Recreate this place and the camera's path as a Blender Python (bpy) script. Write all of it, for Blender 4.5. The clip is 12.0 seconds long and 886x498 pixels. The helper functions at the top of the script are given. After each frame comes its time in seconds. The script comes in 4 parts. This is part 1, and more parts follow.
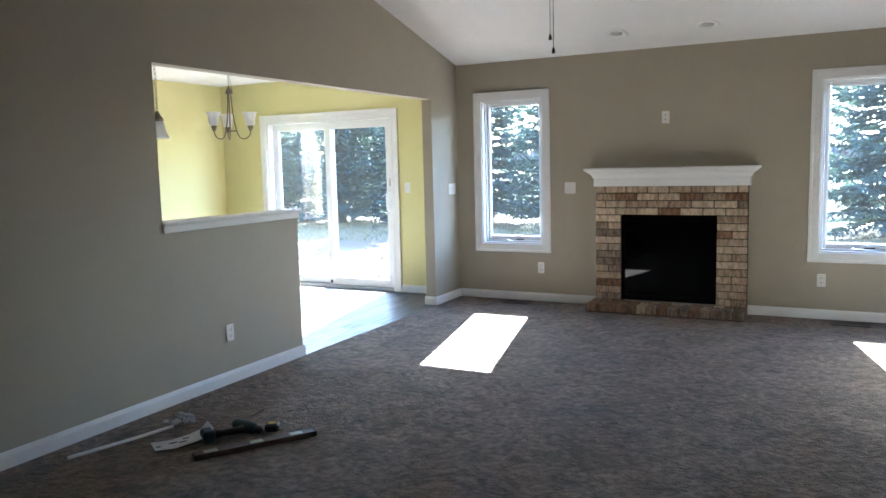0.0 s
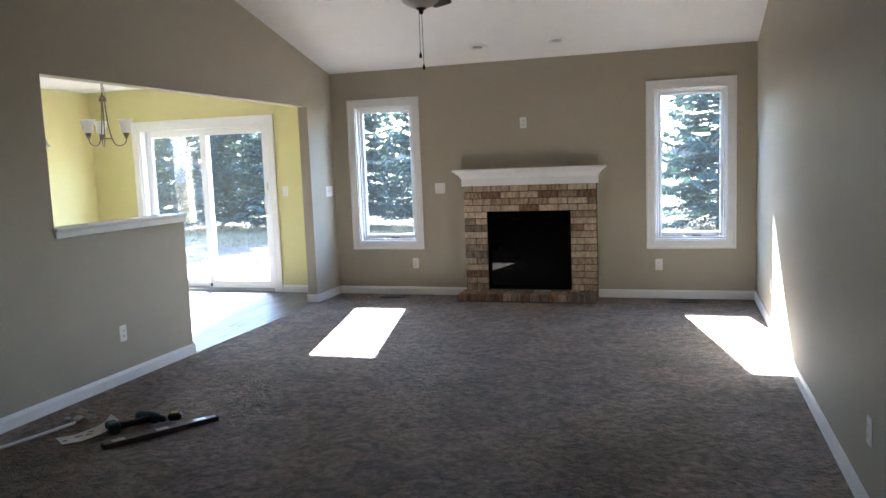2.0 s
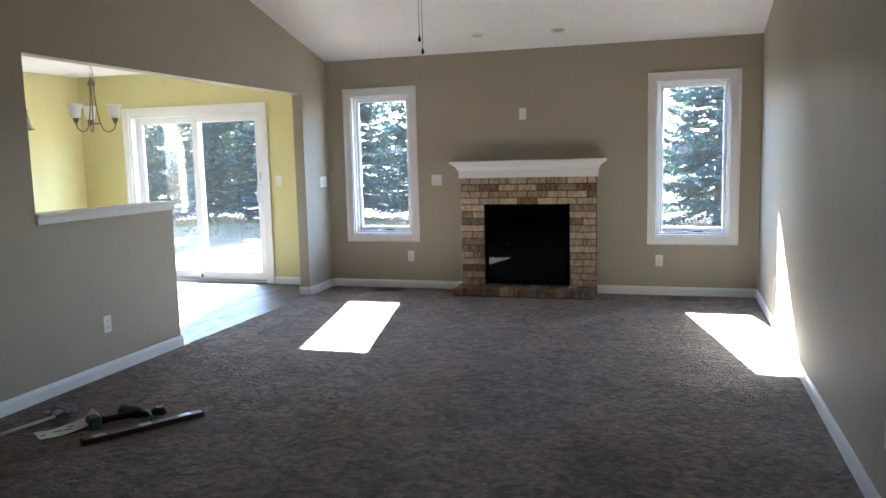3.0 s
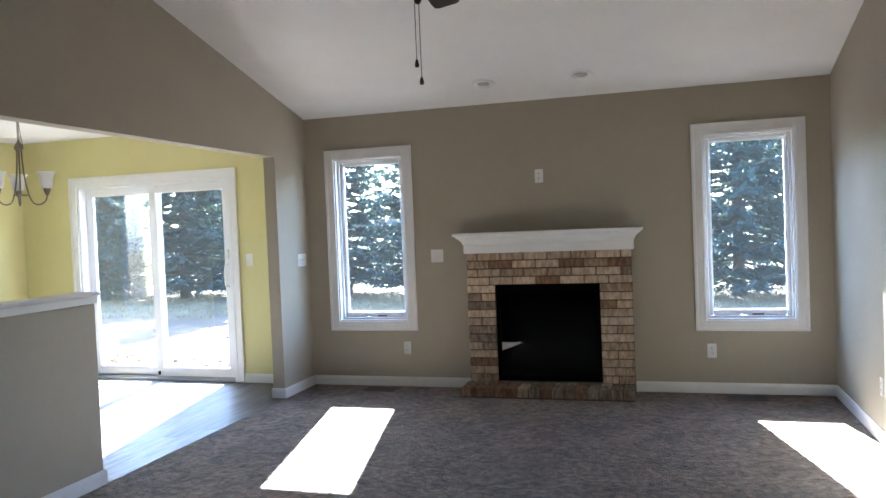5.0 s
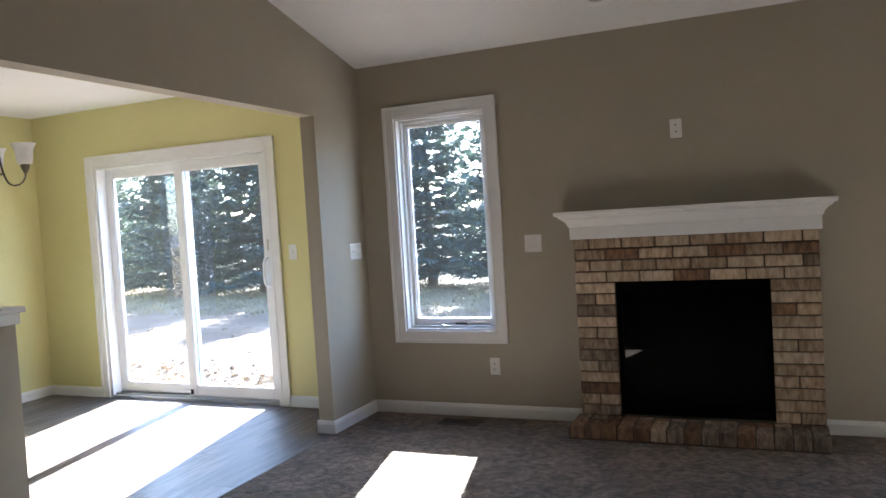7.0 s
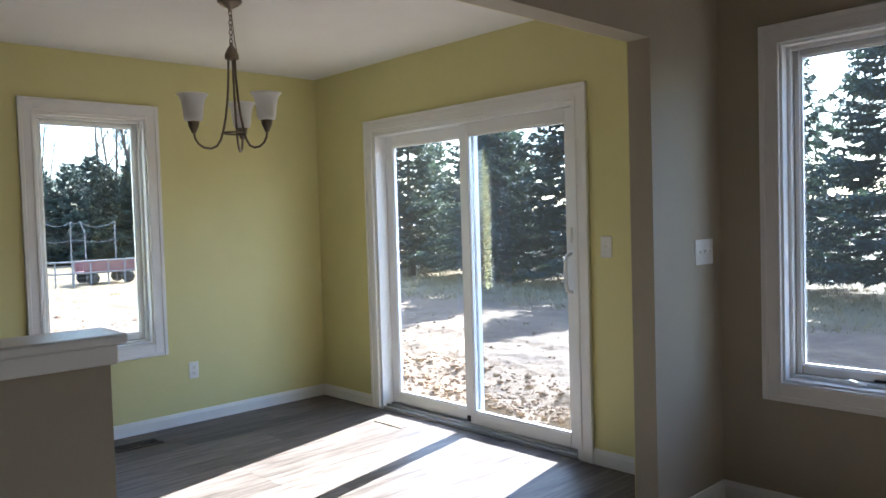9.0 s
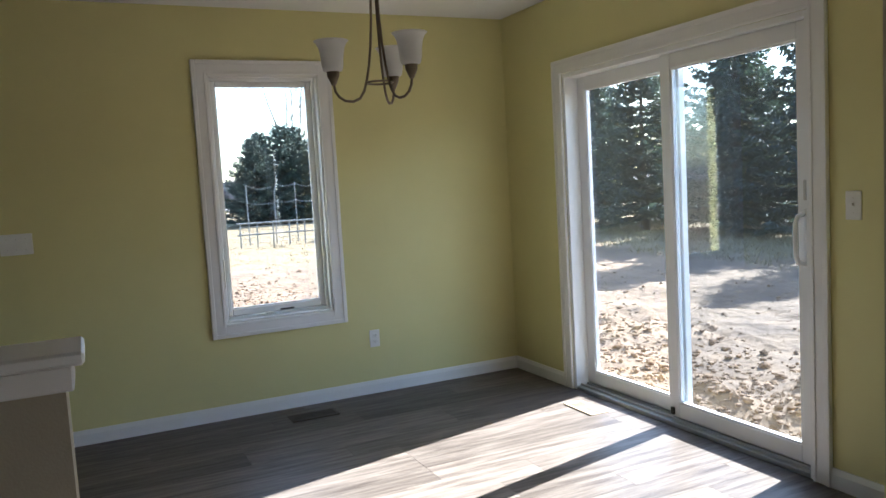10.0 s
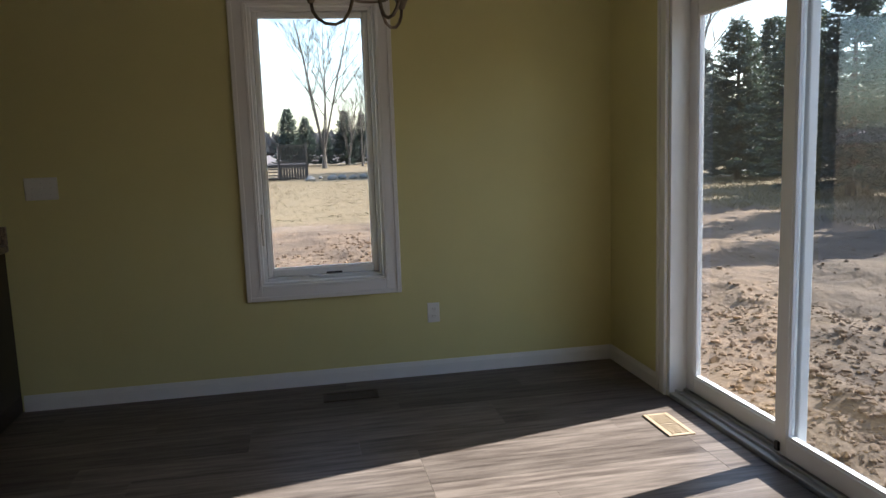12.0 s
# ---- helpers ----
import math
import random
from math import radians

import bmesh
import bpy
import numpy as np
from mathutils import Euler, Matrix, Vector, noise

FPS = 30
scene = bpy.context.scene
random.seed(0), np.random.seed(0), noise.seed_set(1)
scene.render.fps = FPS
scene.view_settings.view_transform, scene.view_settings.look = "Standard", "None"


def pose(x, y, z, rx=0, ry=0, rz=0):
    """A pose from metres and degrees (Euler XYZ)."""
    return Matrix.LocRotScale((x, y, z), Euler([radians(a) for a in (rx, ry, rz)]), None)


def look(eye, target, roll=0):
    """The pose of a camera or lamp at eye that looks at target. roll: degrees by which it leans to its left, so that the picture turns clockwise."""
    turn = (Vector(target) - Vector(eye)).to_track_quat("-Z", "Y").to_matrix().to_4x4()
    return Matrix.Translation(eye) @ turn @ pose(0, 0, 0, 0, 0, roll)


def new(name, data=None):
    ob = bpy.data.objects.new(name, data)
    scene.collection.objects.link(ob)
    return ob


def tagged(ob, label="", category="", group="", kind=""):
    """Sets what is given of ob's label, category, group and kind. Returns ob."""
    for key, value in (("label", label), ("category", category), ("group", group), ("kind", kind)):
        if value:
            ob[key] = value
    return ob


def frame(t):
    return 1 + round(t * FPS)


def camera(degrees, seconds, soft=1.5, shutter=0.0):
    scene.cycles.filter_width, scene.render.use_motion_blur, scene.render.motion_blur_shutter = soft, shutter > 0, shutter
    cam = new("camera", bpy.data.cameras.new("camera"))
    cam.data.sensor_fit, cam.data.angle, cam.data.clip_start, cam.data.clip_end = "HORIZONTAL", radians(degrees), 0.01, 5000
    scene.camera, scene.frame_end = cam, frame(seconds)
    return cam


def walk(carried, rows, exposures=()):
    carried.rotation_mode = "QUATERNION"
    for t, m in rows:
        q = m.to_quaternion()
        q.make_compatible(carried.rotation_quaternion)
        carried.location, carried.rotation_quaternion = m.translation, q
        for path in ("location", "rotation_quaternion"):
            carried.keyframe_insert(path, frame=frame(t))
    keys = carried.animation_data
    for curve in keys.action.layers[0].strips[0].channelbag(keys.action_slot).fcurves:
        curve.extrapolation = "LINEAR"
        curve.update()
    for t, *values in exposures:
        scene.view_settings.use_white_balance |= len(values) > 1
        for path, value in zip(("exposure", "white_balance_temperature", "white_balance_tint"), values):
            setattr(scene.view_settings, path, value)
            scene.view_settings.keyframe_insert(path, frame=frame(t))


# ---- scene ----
cam = camera(60.6, 12.0)
PATH = [
    (0, (0.241, 0.245, 1.492), (-0.671, 2.01, 1.267), -1.4),
    (0.5, (0.268, 0.03, 1.504), (-0.46, 1.881, 1.293), -2.7),
    (1, (0.359, -0.153, 1.491), (-0.277, 1.73, 1.266), -2.6),
    (1.5, (0.383, -0.256, 1.494), (-0.245, 1.627, 1.248), -2.6),
    (2, (0.374, -0.269, 1.496), (-0.223, 1.627, 1.268), -2.2),
    (2.5, (0.382, -0.255, 1.491), (-0.228, 1.636, 1.264), -1.9),
    (3, (0.309, -0.112, 1.462), (-0.274, 1.786, 1.219), -1.4),
    (3.2, (0.277, -0.017, 1.448), (-0.275, 1.891, 1.215), -1.3),
    (4.8, (-0.062, 1.056, 1.494), (-0.684, 2.956, 1.446), -1.8),
    (5, (-0.16, 1.21, 1.478), (-0.729, 3.127, 1.417), -2.3),
    (5.5, (-0.297, 1.692, 1.471), (-0.906, 3.595, 1.4), -2.5),
    (6, (-0.478, 2.101, 1.423), (-1.17, 3.977, 1.399), -2.4),
    (6.5, (-0.608, 2.505, 1.417), (-1.175, 4.422, 1.383), -2.7),
    (7, (-0.705, 2.897, 1.414), (-1.501, 4.73, 1.332), -3.5),
    (7.2, (-0.792, 3.048, 1.411), (-1.698, 4.83, 1.335), -3.6),
    (8.8, (-1.602, 4.216, 1.381), (-2.972, 5.668, 1.265), -0.9),
    (9, (-1.72, 4.356, 1.4), (-3.176, 5.724, 1.321), -1.7),
    (9.5, (-1.911, 4.704, 1.405), (-3.643, 5.705, 1.398), -3.1),
    (10, (-2.049, 5.022, 1.414), (-3.854, 5.865, 1.236), -3.3),
    (10.5, (-2.122, 5.288, 1.439), (-3.911, 6.143, 1.18), -2.6),
    (11, (-2.128, 5.61, 1.417), (-3.968, 6.352, 1.165), -4.5),
    (11.5, (-2.285, 5.792, 1.379), (-4.229, 6.118, 1.042), -3.8),
    (12, (-2.56, 5.985, 1.371), (-4.506, 6.35, 1.091), -2.0),
]
EXPOSURES = [(0.0, 5.25, 5200, 5), (0.8, 5.2, 5400, 7), (3.2, 5.1, 5400, 8), (4.8, 4.97, 5300, 8), (7.2, 4.4, 5650, 11), (8.8, 3.5, 5650, 9),
             (9.5, 3.48, 5850, 8), (10.5, 2.8, 5900, 8), (11.0, 2.65, 6150, 9), (12.0, 2.05, 6450, 12)]
walk(cam, [(t, look(eye, target, roll)) for t, eye, target, roll in PATH], EXPOSURES)

# ---- world and sun ----
SUN_WAY = Vector((0.225, -1.0, -0.723)).normalized()
world = bpy.data.worlds.new("sky")
scene.world = world
world.use_nodes = True
wn = world.node_tree.nodes
sky = wn.new("ShaderNodeTexSky")
sky.sky_type = "NISHITA"
sky.sun_disc = False
sky.dust_density = 1.0
sky.sun_elevation = math.asin(-SUN_WAY.z)
sky.sun_rotation = math.atan2(-SUN_WAY.x, -SUN_WAY.y)
world.node_tree.links.new(sky.outputs[0], wn["Background"].inputs[0])
wn["Background"].inputs[1].default_value = 0.15
sun = new("sun", bpy.data.lights.new("sun", "SUN"))
sun.data.energy = 5.0
sun.data.angle = radians(0.5)
sun.data.color = (1.0, 0.96, 0.90)
sun.matrix_world = look((0, 0, 30), Vector((0, 0, 30)) + SUN_WAY)


# ---- materials ----
def material(name, colour, rough=0.6, metal=0.0, second=None, scale=8.0, amount=0.5, bump=0.0, bump_scale=60.0,
             stretch=(1, 1, 1), vary=0.0, coat=0.0, detail=4.0, depth=0.01):
    """A surface of two mingled colours, with fine relief and a shift from piece to piece."""
    m = bpy.data.materials.new(name)
    m.use_nodes = True
    n, l = m.node_tree.nodes, m.node_tree.links
    b = n["Principled BSDF"]
    b.inputs["Roughness"].default_value = rough
    b.inputs["Metallic"].default_value = metal
    b.inputs["Coat Weight"].default_value = coat
    co = n.new("ShaderNodeTexCoord")
    mp = n.new("ShaderNodeMapping")
    mp.inputs["Scale"].default_value = stretch
    l.new(co.outputs["Object"], mp.inputs["Vector"])
    if vary:
        info = n.new("ShaderNodeObjectInfo")
        sh = n.new("ShaderNodeVectorMath")
        sh.operation = "SCALE"
        sh.inputs[0].default_value = (13.0, 17.0, 11.0)
        l.new(info.outputs["Random"], sh.inputs["Scale"])
        l.new(sh.outputs[0], mp.inputs["Location"])
    nz = n.new("ShaderNodeTexNoise")
    nz.inputs["Scale"].default_value = scale
    nz.inputs["Detail"].default_value = detail
    nz.inputs["Roughness"].default_value = 0.62
    l.new(mp.outputs[0], nz.inputs["Vector"])
    ramp = n.new("ShaderNodeValToRGB")
    ramp.color_ramp.elements[0].position = 0.5 - 0.25 * (1.2 - amount)
    ramp.color_ramp.elements[1].position = 0.5 + 0.25 * (1.2 - amount)
    second = second or tuple(0.9 * c for c in colour)
    ramp.color_ramp.elements[0].color = (*colour, 1)
    ramp.color_ramp.elements[1].color = (*second, 1)
    l.new(nz.outputs["Fac"], ramp.inputs[0])
    out = ramp.outputs[0]
    if vary:
        hsv = n.new("ShaderNodeHueSaturation")
        mr = n.new("ShaderNodeMapRange")
        mr.inputs["To Min"].default_value = 1 - vary
        mr.inputs["To Max"].default_value = 1 + vary
        l.new(info.outputs["Random"], mr.inputs["Value"])
        l.new(mr.outputs[0], hsv.inputs["Value"])
        l.new(out, hsv.inputs["Color"])
        out = hsv.outputs[0]
    l.new(out, b.inputs["Base Color"])
    if bump:
        nb = n.new("ShaderNodeTexNoise")
        nb.inputs["Scale"].default_value = bump_scale
        nb.inputs["Detail"].default_value = 3 if depth < 0.05 else 8
        l.new(mp.outputs[0], nb.inputs["Vector"])
        bp = n.new("ShaderNodeBump")
        bp.inputs["Strength"].default_value = bump
        bp.inputs["Distance"].default_value = depth
        l.new(nb.outputs["Fac"], bp.inputs["Height"])
        l.new(bp.outputs[0], b.inputs["Normal"])
    return m


TAUPE = material("taupe_wall_paint", (0.40, 0.362, 0.278), 0.62, second=(0.382, 0.345, 0.264), scale=2.5, bump=0.10, bump_scale=220)
YELLOW = material("yellow_wall_paint", (0.68, 0.635, 0.31), 0.6, second=(0.655, 0.61, 0.295), scale=2.5, bump=0.10, bump_scale=220)
CEIL = material("white_ceiling_paint", (0.80, 0.80, 0.80), 0.8, second=(0.77, 0.77, 0.77), scale=3, bump=0.25, bump_scale=140)
WHITE = material("white_trim_paint", (0.82, 0.82, 0.82), 0.35, second=(0.79, 0.79, 0.785), scale=5, bump=0.03, bump_scale=60)
VINYL = material("white_vinyl", (0.80, 0.81, 0.81), 0.32, second=(0.78, 0.79, 0.79), scale=9)
PLASTIC = material("white_plastic", (0.82, 0.82, 0.80), 0.35)
# Near black for print and small parts, and painted shade in holes.
DARK = material("hole_shade_and_print_dark", (0.02, 0.02, 0.02), 0.5)
BLACK = material("black_metal", (0.006, 0.006, 0.006), 0.5, bump=0.05)
SOOT = material("sooty_black_metal", (0.002, 0.002, 0.002), 0.6)
SOOT.node_tree.nodes["Principled BSDF"].inputs["Specular IOR Level"].default_value = 0.02
BRONZE = material("brushed_bronze", (0.22, 0.185, 0.145), 0.38, 0.85, second=(0.17, 0.14, 0.11), scale=40, stretch=(1, 1, 6))
NICKEL = material("satin_nickel", (0.62, 0.60, 0.56), 0.35, 0.9)
FROST = material("frosted_white_glass", (0.88, 0.88, 0.87), 0.35, second=(0.82, 0.82, 0.82), scale=14)


def let_through(m, colour, share):
    """Lets light through a thin sheet."""
    n, l = m.node_tree.nodes, m.node_tree.links
    tl = n.new("ShaderNodeBsdfTranslucent")
    tl.inputs[0].default_value = (*colour, 1)
    mix = n.new("ShaderNodeMixShader")
    mix.inputs[0].default_value = share
    l.new(n["Principled BSDF"].outputs[0], mix.inputs[1])
    l.new(tl.outputs[0], mix.inputs[2])
    l.new(mix.outputs[0], n["Material Output"].inputs[0])


let_through(FROST, (0.9, 0.9, 0.89), 0.55)
MORTAR = material("brown_mortar", (0.12, 0.088, 0.062), 0.9, second=(0.07, 0.052, 0.038), scale=30, bump=0.5, bump_scale=160)
BRICKS = [material(name, light, 0.9, second=dark, scale=14, amount=0.68, bump=0.8, bump_scale=70, stretch=(2.6, 1, 0.8), vary=0.24, detail=6)
          for name, light, dark in (("buff_brick", (0.53, 0.40, 0.27), (0.26, 0.175, 0.11)), ("tan_brick", (0.60, 0.485, 0.35), (0.36, 0.26, 0.175)),
                                    ("grey_brown_brick", (0.30, 0.228, 0.165), (0.11, 0.078, 0.055)), ("rust_brick", (0.29, 0.165, 0.09), (0.12, 0.07, 0.045)))]
PLANK = material("grey_brown_vinyl_plank", (0.18, 0.155, 0.136), 0.36, second=(0.058, 0.047, 0.041), scale=4, amount=0.5, bump=0.10, bump_scale=30, stretch=(9, 0.7, 1), vary=0.22, detail=8)
PLANK.node_tree.nodes["Principled BSDF"].inputs["Specular IOR Level"].default_value = 0.15
GAP = material("plank_joint", (0.03, 0.025, 0.02), 0.7)
TAN_VENT = material("beige_vent_metal", (0.45, 0.36, 0.25), 0.4, 0.2)
BROWN_VENT = material("brown_vent_metal", (0.055, 0.042, 0.032), 0.5, 0.1)
CABINET = material("espresso_cabinet_wood", (0.018, 0.012, 0.009), 0.45, second=(0.011, 0.008, 0.006), scale=6, stretch=(6, 6, 0.6))
COUNTER = material("speckled_brown_countertop", (0.30, 0.23, 0.17), 0.3, second=(0.12, 0.09, 0.07), scale=70, amount=0.9)
WALNUT = material("dark_fan_blade", (0.03, 0.02, 0.016), 0.45, second=(0.018, 0.012, 0.01), scale=5, stretch=(1, 8, 8))
PAPER = material("white_printed_paper", (0.78, 0.78, 0.76), 0.7, bump=0.1)
TEAL = material("teal_tool_plastic", (0.004, 0.03, 0.032), 0.4)
BRASSY = material("worn_wood_level", (0.085, 0.048, 0.026), 0.5, second=(0.05, 0.03, 0.018), scale=20, stretch=(1, 8, 8))
STEEL = material("steel_bit", (0.6, 0.58, 0.54), 0.25, 1.0)
BARK = material("spruce_bark", (0.11, 0.085, 0.07), 0.95, second=(0.06, 0.045, 0.037), scale=14, bump=0.8, bump_scale=30, stretch=(1, 1, 0.4))
PALE_BARK = material("grey_bark", (0.15, 0.125, 0.105), 0.9, second=(0.09, 0.075, 0.062), scale=6, bump=0.5)
NEEDLE = material("blue_green_needles", (0.040, 0.068, 0.066), 0.6, second=(0.022, 0.038, 0.034), scale=1.6, amount=0.7, vary=0.2)
let_through(NEEDLE, (0.09, 0.135, 0.08), 0.24)
NEEDLE_FAR = material("dark_green_needles", (0.035, 0.06, 0.04), 0.7, second=(0.02, 0.035, 0.025), scale=1.2, vary=0.2)
DECKWOOD = material("weathered_deck_wood", (0.12, 0.10, 0.085), 0.8, second=(0.08, 0.065, 0.055), scale=7, stretch=(1, 1, 0.3))
DECKWOOD.node_tree.nodes["Principled BSDF"].inputs["Specular IOR Level"].default_value = 0.1
WIRE = material("galvanised_wire", (0.22, 0.225, 0.225), 0.7, 0.3)
RED = material("faded_red_paint", (0.26, 0.11, 0.10), 0.7, second=(0.18, 0.085, 0.08), scale=6)
STRAW = material("dry_straw_grass", (0.25, 0.19, 0.10), 0.9, second=(0.17, 0.13, 0.065), scale=2)
CLOD = material("clay_clod", (0.25, 0.155, 0.092), 0.95, second=(0.14, 0.085, 0.05), scale=5, bump=0.8, bump_scale=25)
ROCK = material("pale_stone", (0.30, 0.28, 0.25), 0.9, second=(0.2, 0.19, 0.17), scale=4)


def carpet_material():
    """Cut pile: small tufts, crescent scuffs and broad patches where the pile lies another way."""
    m = material("taupe_carpet", (0.272, 0.200, 0.136), 0.95, second=(0.102, 0.074, 0.050), scale=22, amount=0.55, detail=5)
    n, l = m.node_tree.nodes, m.node_tree.links
    b = n["Principled BSDF"]
    b.inputs["Sheen Weight"].default_value = 0.15
    co = n.new("ShaderNodeTexCoord")

    def pattern(scale, detail, distortion=0.0):
        z = n.new("ShaderNodeTexNoise")
        z.inputs["Scale"].default_value = scale
        z.inputs["Detail"].default_value = detail
        z.inputs["Distortion"].default_value = distortion
        l.new(co.outputs["Object"], z.inputs["Vector"])
        return z.outputs["Fac"]

    def step_in(sock, low, high, to_low, to_high):
        r = n.new("ShaderNodeMapRange")
        for k, v in (("From Min", low), ("From Max", high), ("To Min", to_low), ("To Max", to_high)):
            r.inputs[k].default_value = v
        l.new(sock, r.inputs["Value"])
        return r.outputs[0]

    def times(p, q):
        t = n.new("ShaderNodeMath")
        t.operation = "MULTIPLY"
        l.new(p, t.inputs[0])
        l.new(q, t.inputs[1])
        return t.outputs[0]
    lie = step_in(pattern(1.7, 4, 1.5), 0.35, 0.65, 0.80, 1.20)
    scuff = step_in(pattern(5.5, 5, 2.0), 0.36, 0.56, 0.64, 1.15)
    hsv = n.new("ShaderNodeHueSaturation")
    l.new(b.inputs["Base Color"].links[0].from_socket, hsv.inputs["Color"])
    l.new(times(lie, scuff), hsv.inputs["Value"])
    l.new(hsv.outputs[0], b.inputs["Base Color"])
    add = n.new("ShaderNodeMath")
    add.operation = "MULTIPLY_ADD"
    add.inputs[1].default_value = 0.5
    l.new(pattern(110, 2), add.inputs[0])
    l.new(pattern(15, 4, 1.6), add.inputs[2])
    bp = n.new("ShaderNodeBump")
    bp.inputs["Strength"].default_value = 0.85
    bp.inputs["Distance"].default_value = 0.05
    l.new(add.outputs[0], bp.inputs["Height"])
    l.new(bp.outputs[0], b.inputs["Normal"])
    return m


def glass_material(name, tint, gloss=1.0, rough=0.0, haze=0.0015):
    m = bpy.data.materials.new(name)
    m.use_nodes = True
    n, l = m.node_tree.nodes, m.node_tree.links
    n.remove(n["Principled BSDF"])
    tr = n.new("ShaderNodeBsdfTransparent")
    tr.inputs[0].default_value = (*tint, 1)
    gl = n.new("ShaderNodeBsdfGlossy")
    gl.inputs["Roughness"].default_value = rough
    lw = n.new("ShaderNodeLayerWeight")
    pw = n.new("ShaderNodeMath")
    pw.operation = "POWER"
    pw.inputs[1].default_value = 5.0
    mu = n.new("ShaderNodeMath")
    mu.operation = "MULTIPLY_ADD"
    mu.inputs[1].default_value = 0.9
    mu.inputs[2].default_value = 0.04 * gloss
    l.new(lw.outputs["Facing"], pw.inputs[0])
    l.new(pw.outputs[0], mu.inputs[0])
    mix = n.new("ShaderNodeMixShader")
    l.new(mu.outputs[0], mix.inputs[0])
    l.new(tr.outputs[0], mix.inputs[1])
    l.new(gl.outputs[0], mix.inputs[2])
    # A faint translucent share puts glare haze over the view.
    veil = n.new("ShaderNodeBsdfTranslucent")
    veil.inputs[0].default_value = (0.8, 0.8, 0.8, 1)
    film = n.new("ShaderNodeMixShader")
    film.inputs[0].default_value = haze
    l.new(mix.outputs[0], film.inputs[1])
    l.new(veil.outputs[0], film.inputs[2])
    l.new(film.outputs[0], n["Material Output"].inputs[0])
    return m


def ground_material():
    """Bare clay near the house, dry grass beyond, both broken up by noise."""
    m = material("clay_and_dry_grass", (0.215, 0.140, 0.084), 0.95, second=(0.105, 0.066, 0.040), scale=1.6, amount=0.6, bump=0.9, bump_scale=7, detail=12, depth=0.06)
    n, l = m.node_tree.nodes, m.node_tree.links
    b = n["Principled BSDF"]
    clay = b.inputs["Base Color"].links[0].from_socket
    geo = n.new("ShaderNodeNewGeometry")
    sep = n.new("ShaderNodeSeparateXYZ")
    l.new(geo.outputs["Position"], sep.inputs[0])

    def ramp_on(sock, low, high):
        r = n.new("ShaderNodeMapRange")
        r.inputs["From Min"].default_value, r.inputs["From Max"].default_value = low, high
        l.new(sock, r.inputs["Value"])
        return r.outputs[0]
    west, north = ramp_on(sep.outputs["X"], -18.0, -21.0), ramp_on(sep.outputs["Y"], 14.5, 18.0)
    mx = n.new("ShaderNodeMath")
    mx.operation = "MAXIMUM"
    l.new(west, mx.inputs[0])
    l.new(north, mx.inputs[1])
    nz = n.new("ShaderNodeTexNoise")
    nz.inputs["Scale"].default_value = 0.8
    nz.inputs["Detail"].default_value = 8
    l.new(geo.outputs["Position"], nz.inputs["Vector"])
    ad = n.new("ShaderNodeMath")
    ad.operation = "ADD"
    l.new(mx.outputs[0], ad.inputs[0])
    l.new(nz.outputs["Fac"], ad.inputs[1])
    edge = ramp_on(ad.outputs[0], 0.9, 1.1)
    gz = n.new("ShaderNodeTexNoise")
    gz.inputs["Scale"].default_value = 3.0
    gz.inputs["Detail"].default_value = 8
    l.new(geo.outputs["Position"], gz.inputs["Vector"])
    gr = n.new("ShaderNodeValToRGB")
    gr.color_ramp.elements[0].position, gr.color_ramp.elements[1].position = 0.3, 0.7
    gr.color_ramp.elements[0].color = (0.235, 0.165, 0.085, 1)
    gr.color_ramp.elements[1].color = (0.15, 0.108, 0.055, 1)
    l.new(gz.outputs["Fac"], gr.inputs[0])
    mix = n.new("ShaderNodeMix")
    mix.data_type = "RGBA"
    l.new(edge, mix.inputs["Factor"])
    l.new(clay, mix.inputs["A"])
    l.new(gr.outputs[0], mix.inputs["B"])
    # pale stubble field far off
    field = n.new("ShaderNodeMix")
    field.data_type = "RGBA"
    field.inputs["B"].default_value = (0.20, 0.168, 0.158, 1)
    l.new(ramp_on(sep.outputs["X"], -74.0, -80.0), field.inputs["Factor"])
    l.new(mix.outputs["Result"], field.inputs["A"])
    l.new(field.outputs["Result"], b.inputs["Base Color"])
    return m


CARPET = carpet_material()
# Tints dim the outdoor view and sky fill; direct sun passes untinted.
PANE = glass_material("view_dimming_window_glass", (0.80, 0.82, 0.825), 1.6)
PANE_SCREENED = glass_material("screened_window_glass", (0.66, 0.70, 0.73), 1.6, haze=0.0012)
FIREGLASS = material("black_firebox_glass", (0.0015, 0.0015, 0.0015), 0.02)
FIREGLASS.node_tree.nodes["Principled BSDF"].inputs["Specular IOR Level"].default_value = 0.25
GROUND = ground_material()


# ---- mesh helpers ----
def mesh_of(bm, name, mats, smooth=False):
    me = bpy.data.meshes.new(name)
    bm.to_mesh(me)
    bm.free()
    for m in (mats if isinstance(mats, (list, tuple)) else [mats]):
        me.materials.append(m)
    if smooth:
        for p in me.polygons:
            p.use_smooth = True
    return me


def part(name, bm, mat, parent=None, label="", smooth=False):
    ob = new(name, mesh_of(bm, name, mat, smooth))
    ob.parent = parent
    return tagged(ob, label)


